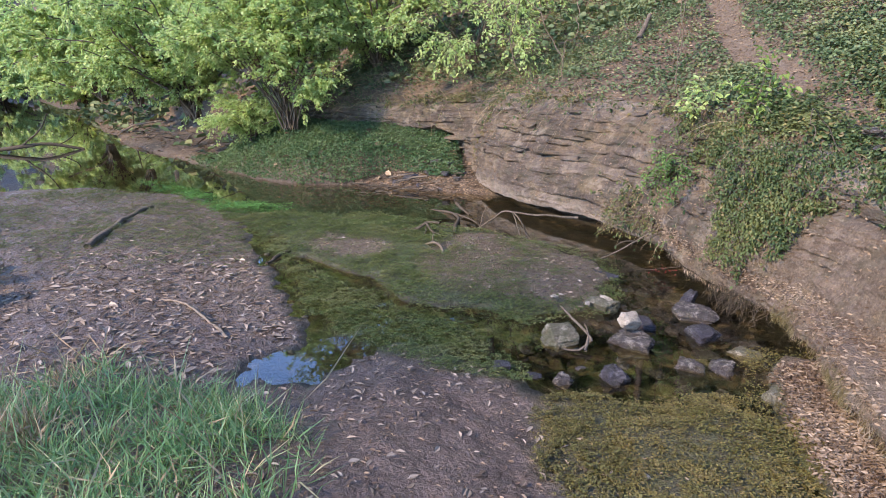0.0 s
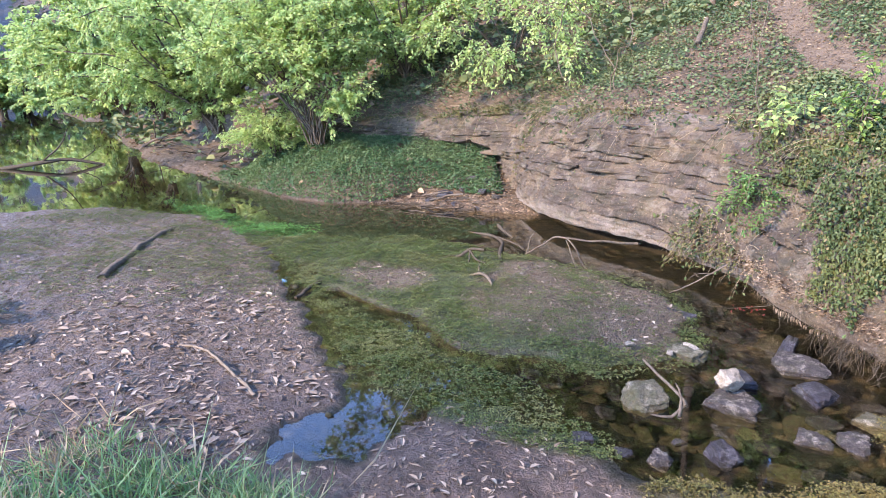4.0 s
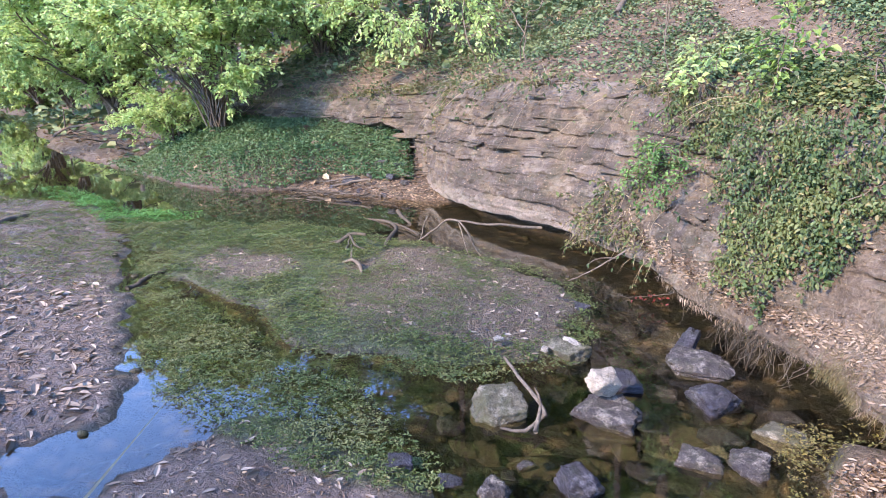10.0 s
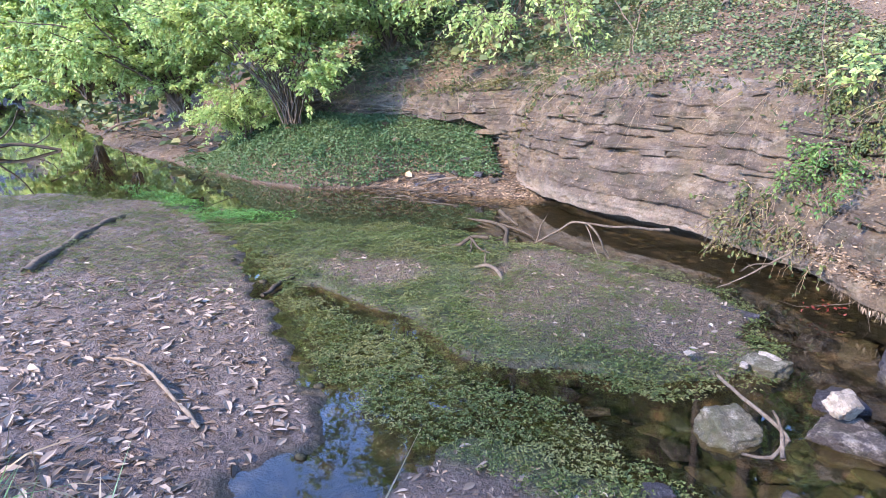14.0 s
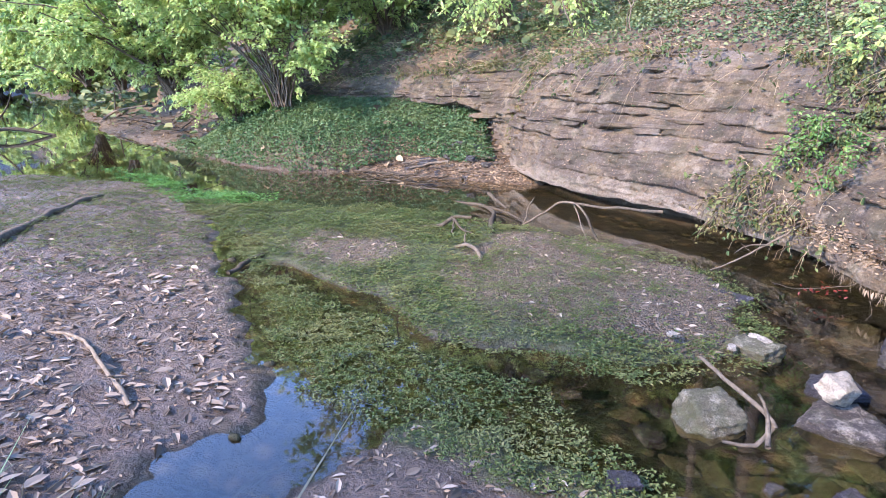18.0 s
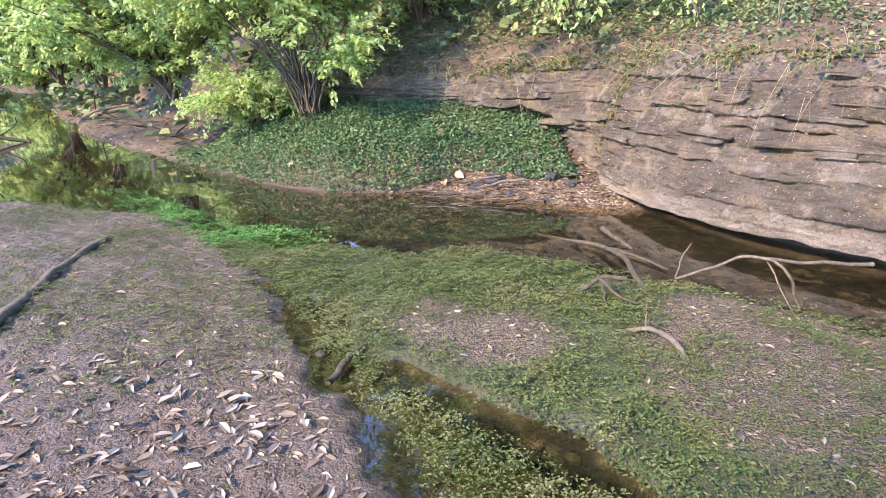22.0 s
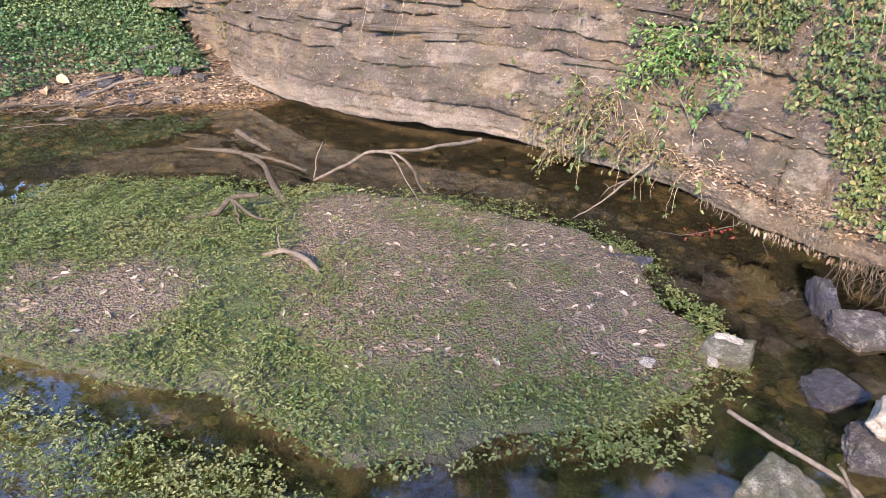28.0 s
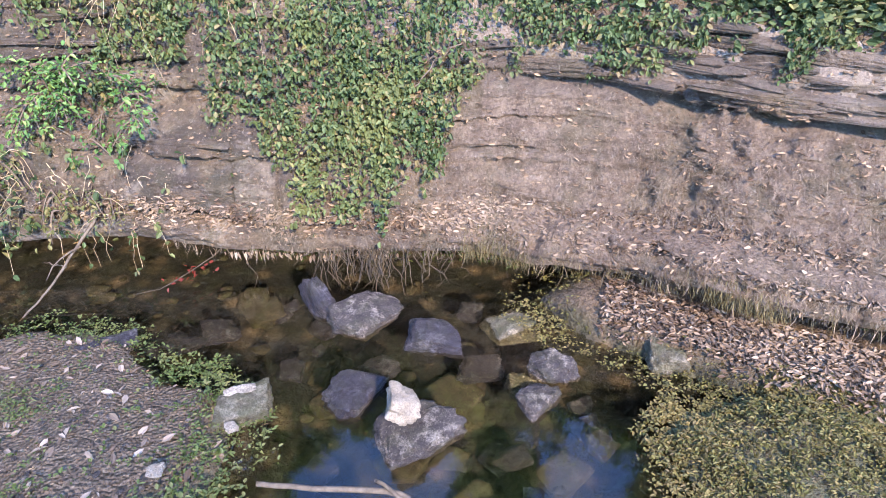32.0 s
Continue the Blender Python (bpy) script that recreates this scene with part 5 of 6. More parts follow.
bush("face_plant", (1.95, 5.62, 0.5), [(1.65, 5.55, 0.5), (1.6, 5.65, 0.4), (1.7, 5.75, 0.55), (1.55, 5.8, 0.3), (1.6, 5.9, 0.42), (1.75, 5.4, 0.42), (1.5, 5.75, 0.2), (1.66, 5.35, 0.3), (1.75, 5.2, 0.35), (1.62, 5.6, 0.25), (1.8, 5.1, 0.3), (1.5, 5.95, 0.25)], 0.002, 1700, 0.022, 11, YELLOW_WEED, "straggling dry weed hanging on the bluff", "plant", twig=0.12, per_twig=9, bare=0.15, droop=0.8)
bush("face_plant", (2.0, 5.15, 0.68), [(1.85, 5.05, 0.85), (1.8, 5.2, 0.55), (1.78, 5.0, 0.62), (1.82, 4.9, 0.72), (1.9, 5.2, 0.95)], 0.003, 330, 0.025, 13, SEEDLING_LEAF, "light green seedling rooted in the bluff", "plant", twig=0.1, per_twig=7, bare=0.2)
bush("face_plant", (2.12, 5.75, 0.95), [(1.95, 5.75, 1.0), (1.9, 5.85, 0.9), (2.0, 5.65, 1.08)], 0.003, 150, 0.03, 12, SEEDLING_LEAF, "small green plant on a ledge of the bluff", "plant", twig=0.1, per_twig=9, bare=0.2)


bush("honeysuckle_bush", (-3.3, 10.75, 0.45), dome((-3.3, 10.6, 0.95), (1.1, 0.6, 0.6), 18, 18, -0.2), 0.011, 9000, 0.045, 18, BUSH_LEAF, "low leafy shoots crowding under the large bush", group="bushes along the bank", twig=0.3)


for k, (x, y, s) in enumerate(((-28, 40, 1.5), (-40, 45, 1.9), (-52, 50, 2.0), (-36, 26, 1.3), (-46, 33, 1.6), (-24, 50, 1.7), (-60, 38, 2.0), (-12, 33, 1.3), (-20, 17.5, 0.55), (-16.5, 29, 1.0))):
    z = float(ground_height(np.array([x]), np.array([y]))[0][0])
    copy_thing(far_bush, pose(x, y, z - 0.1, 0, 0, 67 * k) @ Matrix.Scale(s, 4))


THICKET_LEAF = leaf_material("dry_thicket_leaves", [(0.0, (0.12, 0.085, 0.06)), (0.6, (0.20, 0.15, 0.11)), (1.0, (0.28, 0.24, 0.13))], 0.7, 0.2)
SEED_HEAD = leaf_material("pale_seed_heads", [(0.0, (0.20, 0.21, 0.12)), (0.5, (0.36, 0.35, 0.23)), (1.0, (0.52, 0.49, 0.36))], 0.8, 0.3)
for k, (x, y) in enumerate(((-12.5, 15.0), (-14.5, 17.0), (-11.5, 12.2), (-17, 21), (-20, 24))):
    z = float(ground_height(np.array([x]), np.array([y]))[0][0])
    bush("bare_thicket", (x, y, z - 0.05), dome((x, y, z + 0.9), (1.7, 1.3, 1.0), 26, 120 + k, -0.2), 0.012, 900, 0.05, 120 + k, THICKET_LEAF, "brown nearly leafless thicket beside the upstream water", "thicket", "thickets beside the upstream water", twig=0.7, per_twig=6, bare=0.2)
for k, (x, y, s) in enumerate(((-3.65, 4.6, 1.0), (-3.95, 4.9, 0.9), (-3.4, 4.2, 0.75), (-3.9, 4.3, 1.0))):
    z = float(ground_height(np.array([x]), np.array([y]))[0][0])
    bush("seeding_weed", (x, y, z), dome((x, y, z + 0.16 * s), (0.24 * s, 0.22 * s, 0.16 * s), 22, 140 + k, -0.1), 0.0025, 900, 0.017, 140 + k, SEED_HEAD, "pale straggling weed gone to seed on mud", "weed", "seeding weeds on the mud bar", twig=0.09, per_twig=10, bare=0.35, shape="round")


# ---- trees ----
def tree(base, height, r0, seed, leaf_n, label, lean=(0, 0), crown_low=0.5):
    r = np.random.default_rng(seed)
    b = np.array(base, float)
    top = b + (lean[0], lean[1], height)
    s = np.linspace(0, 1, 14)[:, None]
    trunk = b + (top - b) * s + np.cumsum(r.normal(0, 0.012 * height / 8, (14, 3)), 0) * (1, 1, 0)
    root = tagged(new("tree"), label, "tree", "trees of the wood")
    root.location = base
    part("trunk", mesh_of("trunk", *[k if i else k - b for i, k in enumerate(tube(trunk - (0, 0, 0.3), r0 * (1.15 - s[:, 0]) ** 0.8 + 0.01, 9))]), BARK, root)
    wood, at, way = [], [], []
    for k in range(22):
        f = crown_low + (1 - crown_low) * r.random()
        o = trunk[min(13, int(f * 13))]
        g = unit(np.append(r.normal(0, 1, 2), r.uniform(0.2, 0.9)))
        l = height * r.uniform(0.12, 0.3) * (1.25 - f)
        q = np.linspace(0, 1, 7)[:, None]
        path = o + g * l * q + (0, 0, 0.25 * l) * q**2 + np.cumsum(r.normal(0, 0.02 * l, (7, 3)), 0)
        wood.append(tube(path, np.linspace(r0 * 0.35, 0.012, 7), 5))
        for _ in range(5):
            m = path[int(r.integers(2, 7))]
            h = unit(g + r.normal(0, 0.7, 3))
            p2 = m + h * l * 0.5 * np.linspace(0, 1, 5)[:, None] + np.cumsum(r.normal(0, 0.01 * l, (5, 3)), 0)
            wood.append(tube(p2, np.linspace(0.016, 0.006, 5), 3))
            c = int(leaf_n / 110)
            at.append(p2[r.integers(1, 5, c)] + r.normal(0, 0.16, (c, 3)))
            way.append(r.normal(0, 1, (c, 3)) + (0, 0, -0.4))
    v, f = join(wood)
    part("branchwork", mesh_of("branchwork", v - b, f), BARK, root)
    at, way = np.vstack(at), np.vstack(way)
    if leaf_n:
        v, f = leaves(at - b, way, r.normal(0, 0.6, at.shape) + (0, 0, 1), 0.13, "oval", 0.2)
        part("crown", mesh_of("crown", v, f, False), YELLOW_LEAF, root)
    return root


first = tree((3.65, 9.4, 2.2), 9.0, 0.09, 31, 0, "slender bare tree standing on the ivy slope")
tree((3.05, 9.9, 2.3), 8.0, 0.05, 32, 0, "thin bare tree standing on the ivy slope")
kinds = [tree((-30, 62, 2.5), 14, 0.2, 33, 2600, "tall thinly leaved tree in the far wood"), tree((-44, 58, 2.5), 16, 0.24, 34, 1400, "tall nearly bare tree in the far wood", (1, 0)), tree((-60, 66, 2.5), 13, 0.18, 35, 3200, "tall leafy tree in the far wood")]
bare = tree((-17, 6, 0.3), 13, 0.2, 36, 0, "tall bare tree in the wood", crown_low=0.6)
r = np.random.default_rng(77)
for k in range(40):
    far = k < 28
    if far:
        x, y = r.uniform(-75, -8), r.uniform(36, 85)
        if y < 42 and x > -26:
            y += 22
    else:
        a = r.uniform(A_LEFT - 8, A_END + 3)
        p, inward = lip_frame(np.array([a]))
        x, y = p[0] + inward[0] * r.uniform(9, 26)
    z = float(ground_height(np.array([x]), np.array([y]))[0][0]) if abs(x) < 300 else 2
    copy_thing(kinds[k % 3] if far else bare, pose(x, y, z - 0.1, 0, 0, r.uniform(0, 360)) @ Matrix.Scale(r.uniform(0.75, 1.2), 4))
# bare woods beyond the upstream water
for k in range(26):
    turn, far = r.uniform(-60, -36), r.uniform(48, 85)
    x, y = far * math.sin(radians(turn)), far * math.cos(radians(turn))
    z = float(ground_height(np.array([x]), np.array([y]))[0][0])
    copy_thing(bare if k % 3 else kinds[1], pose(x, y, z - 0.1, 0, 0, r.uniform(0, 360)) @ Matrix.Scale(r.uniform(0.6, 0.9), 4))
# the wooded hill over the bluff, unseen: crowns added to block reflected sky
over = tree((9.5, 14.0, 6.0), 11, 0.09, 37, 13000, "unseen leafy tree on the hill over the bluff", crown_low=0.2)
for k in range(17):
    p, inward = lip_frame(np.array([A_CORNER - 0.5 + 9.0 * (k + r.random()) / 17]))
    x, y = p[0] + inward[0] * r.uniform(9.5, 15)
    z = float(ground_height(np.array([x]), np.array([y]))[0][0])
    copy_thing(over, pose(x, y, z - 0.1, 0, 0, r.uniform(0, 360)) @ Matrix.Scale(r.uniform(0.75, 1.1), 4))
for k in range(12):
    p, inward = lip_frame(np.array([A_LEFT - 4.5 + 6.5 * (k + r.random()) / 12]))
    x, y = p[0] + inward[0] * r.uniform(8, 12)
    z = float(ground_height(np.array([x]), np.array([y]))[0][0])
    copy_thing(over if k % 2 else far_bush, pose(x, y, z - 0.1, 0, 0, r.uniform(0, 360)) @ Matrix.Scale(r.uniform(0.9, 1.15), 4))
# unseen hill bushes, copies of the far one, closing the sky gap below crowns
for k in range(12):
    p, inward = lip_frame(np.array([A_CORNER + 0.3 + 8.5 * (k + r.random()) / 12]))
    x, y = p[0] + inward[0] * r.uniform(8, 10.5)
    z = float(ground_height(np.array([x]), np.array([y]))[0][0])
    copy_thing(far_bush, pose(x, y, z - 0.2, 0, 0, r.uniform(0, 360)) @ Matrix.Scale(r.uniform(0.7, 0.9), 4))
for x, y, s in ((-1.8, 17.0, 1.0), (0.3, 18.6, 1.1), (2.4, 17.2, 1.0), (4.6, 16.4, 1.0), (3.2, 20.5, 1.15), (0.8, 15.6, 0.85), (6.0, 13.5, 0.9)):
    z = float(ground_height(np.array([x]), np.array([y]))[0][0])
    copy_thing(over, pose(x, y, z - 0.1, 0, 0, 70 * x) @ Matrix.Scale(s, 4))
# the bare wood on the opposite side of the creek
for x, y, s in ((-10.0, -9.5, 0.9), (-15, -8, 1.2), (-6.2, -8.0, 1.0)):
    z = float(ground_height(np.array([x]), np.array([y]))[0][0])
    copy_thing(bare, pose(x, y, z - 0.1, 0, 0, 70 * x) @ Matrix.Scale(s, 4))


# ---- green cover ----
def cover_ivy(n, box, keep, size, tilt=0.45, lift=0.05):
    x, y = pick(n, box, keep)
    p, nn = ground_at(x, y)
    p = p + nn * (rng.random((len(p), 1)) ** 2 * lift)
    return flat_leaves(p, nn, size * rng.uniform(0.55, 1.25, len(p)), "round", tilt, 0.01)


def patchy(x, y, scale, seed, lo, hi):
    return sstep(lo, hi, fbm(x * scale, y * scale, seed=seed))


def on_slope(x, y):
    d = lookup(MASKS["d"], x, y)
    green = 0.5 * patchy(x, y, 1.1, 131, 0.33, 0.6) + 0.5 * patchy(x, y, 5.5, 132, 0.36, 0.6)
    top = sstep(0.35, 0.7, d)
    return top * (1 - lookup(MASKS["trail"], x, y)) * (0.10 + 0.75 * green) * np.where(y > 6.0, np.where(d < 0.8, 0.6, 1), 1) * sstep(-5.5, -3.5, x)


ivy = [cover_ivy(105000, (1.6, 1.2, 4.5, 6.2), on_slope, 0.029), cover_ivy(40000, (1.6, -3.0, 5.0, 1.2), on_slope, 0.035), cover_ivy(190000, (-4.5, 6.2, 6.0, 12.5), on_slope, 0.030), cover_ivy(26000, (-3, 9.5, 13, 20), on_slope, 0.11, lift=0.1)]
stuff("slope_ivy", ivy, IVY_LEAF, "patchy dark green ivy covering the slope", "ivy")
bank = lambda x, y: (lookup(MASKS["shore"], x, y) > 0.04 + 0.26 * sstep(-1.6, -0.7, x)) * (lookup(MASKS["d"], x, y) < 0.35) * sstep(0.30, -0.02, x + 0.35 * (fbm(x * 4, y * 4, seed=9) - 0.5)) * sstep(-5.4, -3.6, x)
stuff("bank_ivy", [cover_ivy(190000, (-5.2, 8.7, 0.2, 12.0), bank, 0.025, 0.6, 0.06)], BANK_IVY, "dense green ivy carpet on the low bank", "ivy")

far = lambda x, y: (lookup(MASKS["shore"], x, y) > 0.3) * (0.2 + 0.8 * patchy(x, y, 0.4, 133, 0.35, 0.55))
stuff("far_undergrowth", [cover_ivy(16000, (-30, 12, -3, 40), far, 0.2, 0.6, 0.3), cover_ivy(9000, (-70, 25, -10, 75), far, 0.4, 0.6, 0.6)], IVY_LEAF, "green undergrowth along the upstream bank", "undergrowth")

# watercress and other weeds
cress = []
for n, box, keep, size in (
    (98000, (-2.8, 3.0, 0.7, 7.4), lambda x, y: sstep(-0.06, 0.05, lookup(MASKS["weed"], x, y)) * (0.5 + 0.5 * patchy(x, y, 3.2, 141, 0.32, 0.54)) * (0.55 + 0.45 * patchy(x, y, 13, 142, 0.36, 0.58)) * (1 - lookup(MASKS["ditch"], x, y)), 0.014),
    (100000, (-2.9, 3.9, 1.45, 7.7), lambda x, y: sstep(-0.13, -0.03, lookup(MASKS["isle"], x, y)) * (0.04 + 0.96 * sstep(0.12, -0.15, lookup(MASKS["isle_gravel"], x, y))) * (0.3 + 0.7 * patchy(x, y, 3.0, 143, 0.30, 0.5)) * (0.5 + 0.5 * patchy(x, y, 12, 148, 0.36, 0.58)) * (1 - lookup(MASKS["ditch"], x, y)) * (1 - 0.6 * sstep(0.1, 0.5, x) * sstep(4.5, 4.9, y)), 0.016),
    (56000, (-1.5, 3.9, 1.45, 6.5), lambda x, y: sstep(-0.15, 0.0, lookup(MASKS["isle_gravel"], x, y)) * (0.08 + 0.75 * patchy(x, y, 2.6, 144, 0.42, 0.6)) * (0.3 + 0.7 * patchy(x, y, 11, 183, 0.4, 0.58)), 0.0105),
    (52000, (-6.0, 4.4, -1.2, 9.2), lambda x, y: (lookup(MASKS["bar"], x, y) > 0.02) * sstep(4.6, 6.3, y) * (0.2 + 0.6 * patchy(x, y, 2.0, 149, 0.36, 0.6)), 0.015),
):
    x, y = pick(n, box, keep)
    p, nn = ground_at(x, y)
    p[:, 2] = np.maximum(p[:, 2], 0.0) + 0.008 + 0.04 * rng.random(len(p)) * patchy(x, y, 6, 147, 0.3, 0.7)
    k = 3
    p = np.repeat(p, k, 0)
    a = any_way(len(p))
    cress.append(leaves(p + a * 0.004, a + (0, 0, 0.45), (0, 0, 1.0) - 0.4 * a, size * rng.uniform(0.5, 1.2, len(p)), "oval", 0.25))
x, y = pick(60000, (0.4, 1.4, 1.75, 3.1), lambda x, y: sstep(-0.05, 0.06, lookup(MASKS["mossbar"], x, y)) * (0.4 + 0.6 * patchy(x, y, 4.0, 145, 0.38, 0.56)) * (0.2 + 0.8 * patchy(x, y, 15, 146, 0.42, 0.56)))
x2, y2 = pick(11000, (1.3, 1.6, 2.2, 3.8), lambda x, y: lookup(MASKS["sunk"], x, y) * (0.25 + 0.75 * patchy(x, y, 7, 185, 0.38, 0.58)))
x, y = np.append(x, x2), np.append(y, y2)
p, nn = ground_at(x, y)
p[:, 2] = np.maximum(p[:, 2], 0.0) + 0.006 + 0.03 * rng.random(len(p)) * patchy(x, y, 9, 147, 0.35, 0.65)
p = np.repeat(p, 3, 0)
a = any_way(len(p))
stuff("moss_bar_plants", leaves(p + a * 0.003, a + (0, 0, 0.4), (0, 0, 1.0) - 0.4 * a, 0.012 * rng.uniform(0.5, 1.3, len(p)), "oval", 0.25), MOSS_LEAF, "olive and brown mossy plants matted over mud", "moss")
stuff("watercress", cress, CRESS_LEAF, "low green watercress matted over wet mud", "water weed")
EMERALD = [(-5.0, 9.9), (-4.4, 9.9), (-3.07, 8.3), (-2.0, 7.87), (-1.85, 7.25), (-2.81, 7.5), (-3.8, 8.6)]
x, y = pick(26000, (-5.2, 7.0, -1.7, 10.1), lambda x, y: sstep(-0.08, 0.08, in_poly(x, y, EMERALD) + 0.3 * (fbm(x * 4, y * 4, seed=148) - 0.5)) * (0.2 + 0.8 * patchy(x, y, 3, 150, 0.35, 0.55)) * sstep(10.2, 8.2, y))
p, nn = ground_at(x, y)
p[:, 2] = np.maximum(p[:, 2], 0) + 0.008
stuff("bright_weed", leaves(np.repeat(p, 3, 0) + rng.normal(0, 0.01, (3 * len(p), 3)) * (1, 1, 0.4), any_way(3 * len(p)) + (0, 0, 0.4), np.tile((0, 0, 1.0), (3 * len(p), 1)), 0.022 * rng.uniform(0.5, 1.3, 3 * len(p)), "oval"), WEED_BRIGHT, "bright green water plants at the bar's edge", "water weed")

# creeper hanging over the bluff
A32 = [arc_of(*q) for q in ((1.80, 5.2), (1.86, 4.75), (1.9, 4.4), (1.97, 4.1), (2.03, 3.85), (2.06, 3.6), (1.95, 3.25), (1.7, 2.5))]
n = 240000
a, v = rng.uniform(A32[0] - 0.3, A32[-1], n), rng.uniform(0.05, 1.05, n)
low = np.interp(a, [A32[0] - 0.3, A32[0], A32[1], A32[2], A32[3], A32[4], A32[5], A32[6], A32[7]], [0.9, 0.8, 0.5, 0.26, 0.2, 0.26, 0.74, 0.95, 0.97])
low = low + 0.8 * (fbm(a * 5, v * 2, seed=151) - 0.5) + 0.5 * (fbm(a * 16, v * 3, seed=152) - 0.5)
ok = (v > low) & (rng.random(n) < 0.03 + 0.5 * (0.35 + 0.65 * patchy(a * 1.6, v * 0.9, 4.0, 153, 0.38, 0.58)) * (0.2 + 0.8 * patchy(a * 1.2, v * 0.8, 15, 154, 0.40, 0.58)) * (0.35 + 0.65 * sstep(0.0, 0.25, v - low)))
p, nn = bluff_at(a[ok], v[ok])
p = p + nn * (0.01 + 0.07 * rng.random((len(p), 1)))
hang = np.tile((0, 0, -1.0), (len(p), 1)) + rng.normal(0, 0.8, p.shape)
stuff("bluff_creeper", leaves(p, hang, nn + (0, 0, 0.5) + rng.normal(0, 0.5, p.shape), 0.019 * rng.uniform(0.45, 1.6, len(p)), "oval"), DRAPE_LEAF, "green and yellowing creeper hanging over the bluff", "creeper")
x, y = pick(110000, (1.75, 1.2, 3.3, 5.0), lambda x, y: sstep(0.3, 0.5, lookup(MASKS["d"], x, y)) * sstep(1.5, 1.0, lookup(MASKS["d"], x, y)) * (1 - 0.8 * lookup(MASKS["trail"], x, y)) * (0.3 + 0.7 * patchy(x, y, 3.0, 156, 0.36, 0.56)))
p, nn = ground_at(x, y)
p[:, 2] += 0.10 * rng.random(len(p)) ** 1.5
stuff("edge_creeper", flat_leaves(p, nn, 0.027 * rng.uniform(0.5, 1.5, len(p)), "oval", 0.6), DRAPE_LEAF, "tangled green creeper along the bluff's top edge", "creeper")

# plants lodged along the bluff's brow and in the seam at its corner
n = 26000
a, v = rng.uniform(A_LEFT - 0.4, A_IVY, n), 1.04 - np.abs(rng.normal(0, 0.07, n))
keep = rng.random(n) < patchy(a, v * 2, 3.5, 181, 0.44, 0.62) * (0.3 + 0.7 * patchy(a * 3, v * 6, 4, 182, 0.4, 0.6))
a, v = a[keep], v[keep]
k = 900
a, v = np.concatenate([a, rng.normal(A_CORNER + 0.16, 0.05, k)]), np.concatenate([v, 1.0 - 0.75 * rng.random(k) ** 1.7])
p, nn = bluff_at(a, np.minimum(v, 1.0))
p = p + nn * (0.008 + 0.05 * rng.random((len(p), 1)))
stuff("brow_plants", leaves(p, np.tile((0, 0, -0.7), (len(p), 1)) + rng.normal(0, 0.8, p.shape), nn + (0, 0, 0.6) + rng.normal(0, 0.5, p.shape), 0.026 * rng.uniform(0.4, 1.5, len(p)), "oval"), YELLOW_WEED, "yellowing plants trailing over the bluff's brow", "plants")

# brush and dry stems along the bluff's upper edge and the shaded bank
stems, at, way = [], [], []
x, y = pick(1500, (-3.5, 8.6, 2.0, 12.0), lambda x, y: sstep(0.15, 0.4, lookup(MASKS["d"], x, y)) * sstep(3.0, 1.2, lookup(MASKS["d"], x, y)))
p, nn = ground_at(x, y)
a = rng.uniform(A_LEFT, A_IVY, 420)
q, _ = bluff_at(a, rng.uniform(0.9, 1.0, 420))
q2, _ = bluff_at(rng.normal(arc_of(1.72, 5.5), 0.3, 120), rng.uniform(0.03, 0.4, 120))
p = np.vstack([p, q, q2])
for i, o in enumerate(p):
    on_face = i >= len(p) - 120
    g = unit(np.array([-0.45, -0.35, rng.uniform(-0.2, 1.2)]) * (0.5 if on_face else 1) + rng.normal(0, 0.5, 3))
    l = rng.uniform(0.05, 0.2) if on_face else rng.uniform(0.12, 0.5)
    s = np.linspace(0, 1, 6)[:, None]
    path = o + g * l * s + np.array([-0.2 * l, -0.2 * l, -0.6 * l]) * s**2 + np.cumsum(rng.normal(0, 0.008, (6, 3)), 0)
    stems.append(tube(path, np.linspace(0.002, 0.0008, 6), 3))
    if rng.random() < 0.6:
        k = int(rng.integers(3, 12))
        at.append(path[rng.integers(1, 6, k)])
        way.append(rng.normal(0, 1, (k, 3)) + (0, 0, -0.3))
stuff("dry_brush", stems, STRAW, "tangle of thin dry stems on the slope's edge", "brush")
at, way = np.vstack(at), np.vstack(way)
stuff("brush_leaves", leaves(at, way, rng.normal(0, 0.5, at.shape) + (0, 0, 1), 0.035 * rng.uniform(0.5, 1.3, len(at)), "oval"), DRAPE_LEAF, "small yellowing leaves on the thin brush", "brush")

# ---- leaf litter ----
bar_leaf = lambda x, y: (lookup(MASKS["bar"], x, y) > 0.04) * (lookup(MASKS["d"], x, y) < 0) * (0.5 + 0.5 * patchy(x, y, 1.3, 161, 0.36, 0.62)) * sstep(8.0, 4.5, y)
big, small_bits = [], []
x, y = pick(24000, (-6.5, -3.0, 1.5, 8.5), bar_leaf)
p, nn = ground_at(x, y)
h = len(p) // 2
big.append(flat_leaves(p[:h], nn[:h], 0.046 * rng.uniform(0.4, 1.4, h), "lance", 0.24, 0.004, 0.05))
big.append(flat_leaves(p[h:], nn[h:], 0.042 * rng.uniform(0.4, 1.4, len(p) - h), "broad", 0.24, 0.004, 0.06))
x, y = pick(3000, (-3.2, 3.1, -0.6, 5.6), lambda x, y: (lookup(MASKS["bar"], x, y) > 0.08) * (0.3 + 0.5 * patchy(x, y, 2.2, 163, 0.35, 0.55)))
p, nn = ground_at(x, y)
big.append(flat_leaves(p, nn, 0.064 * rng.uniform(0.4, 1.35, len(p)), "broad", 0.25, 0.005, 0.07))
x, y = pick(1300, (-1.4, 4.1, 1.3, 6.3), lambda x, y: (lookup(MASKS["isle_gravel"], x, y) > -0.05) * 1.0)
p, nn = ground_at(x, y)
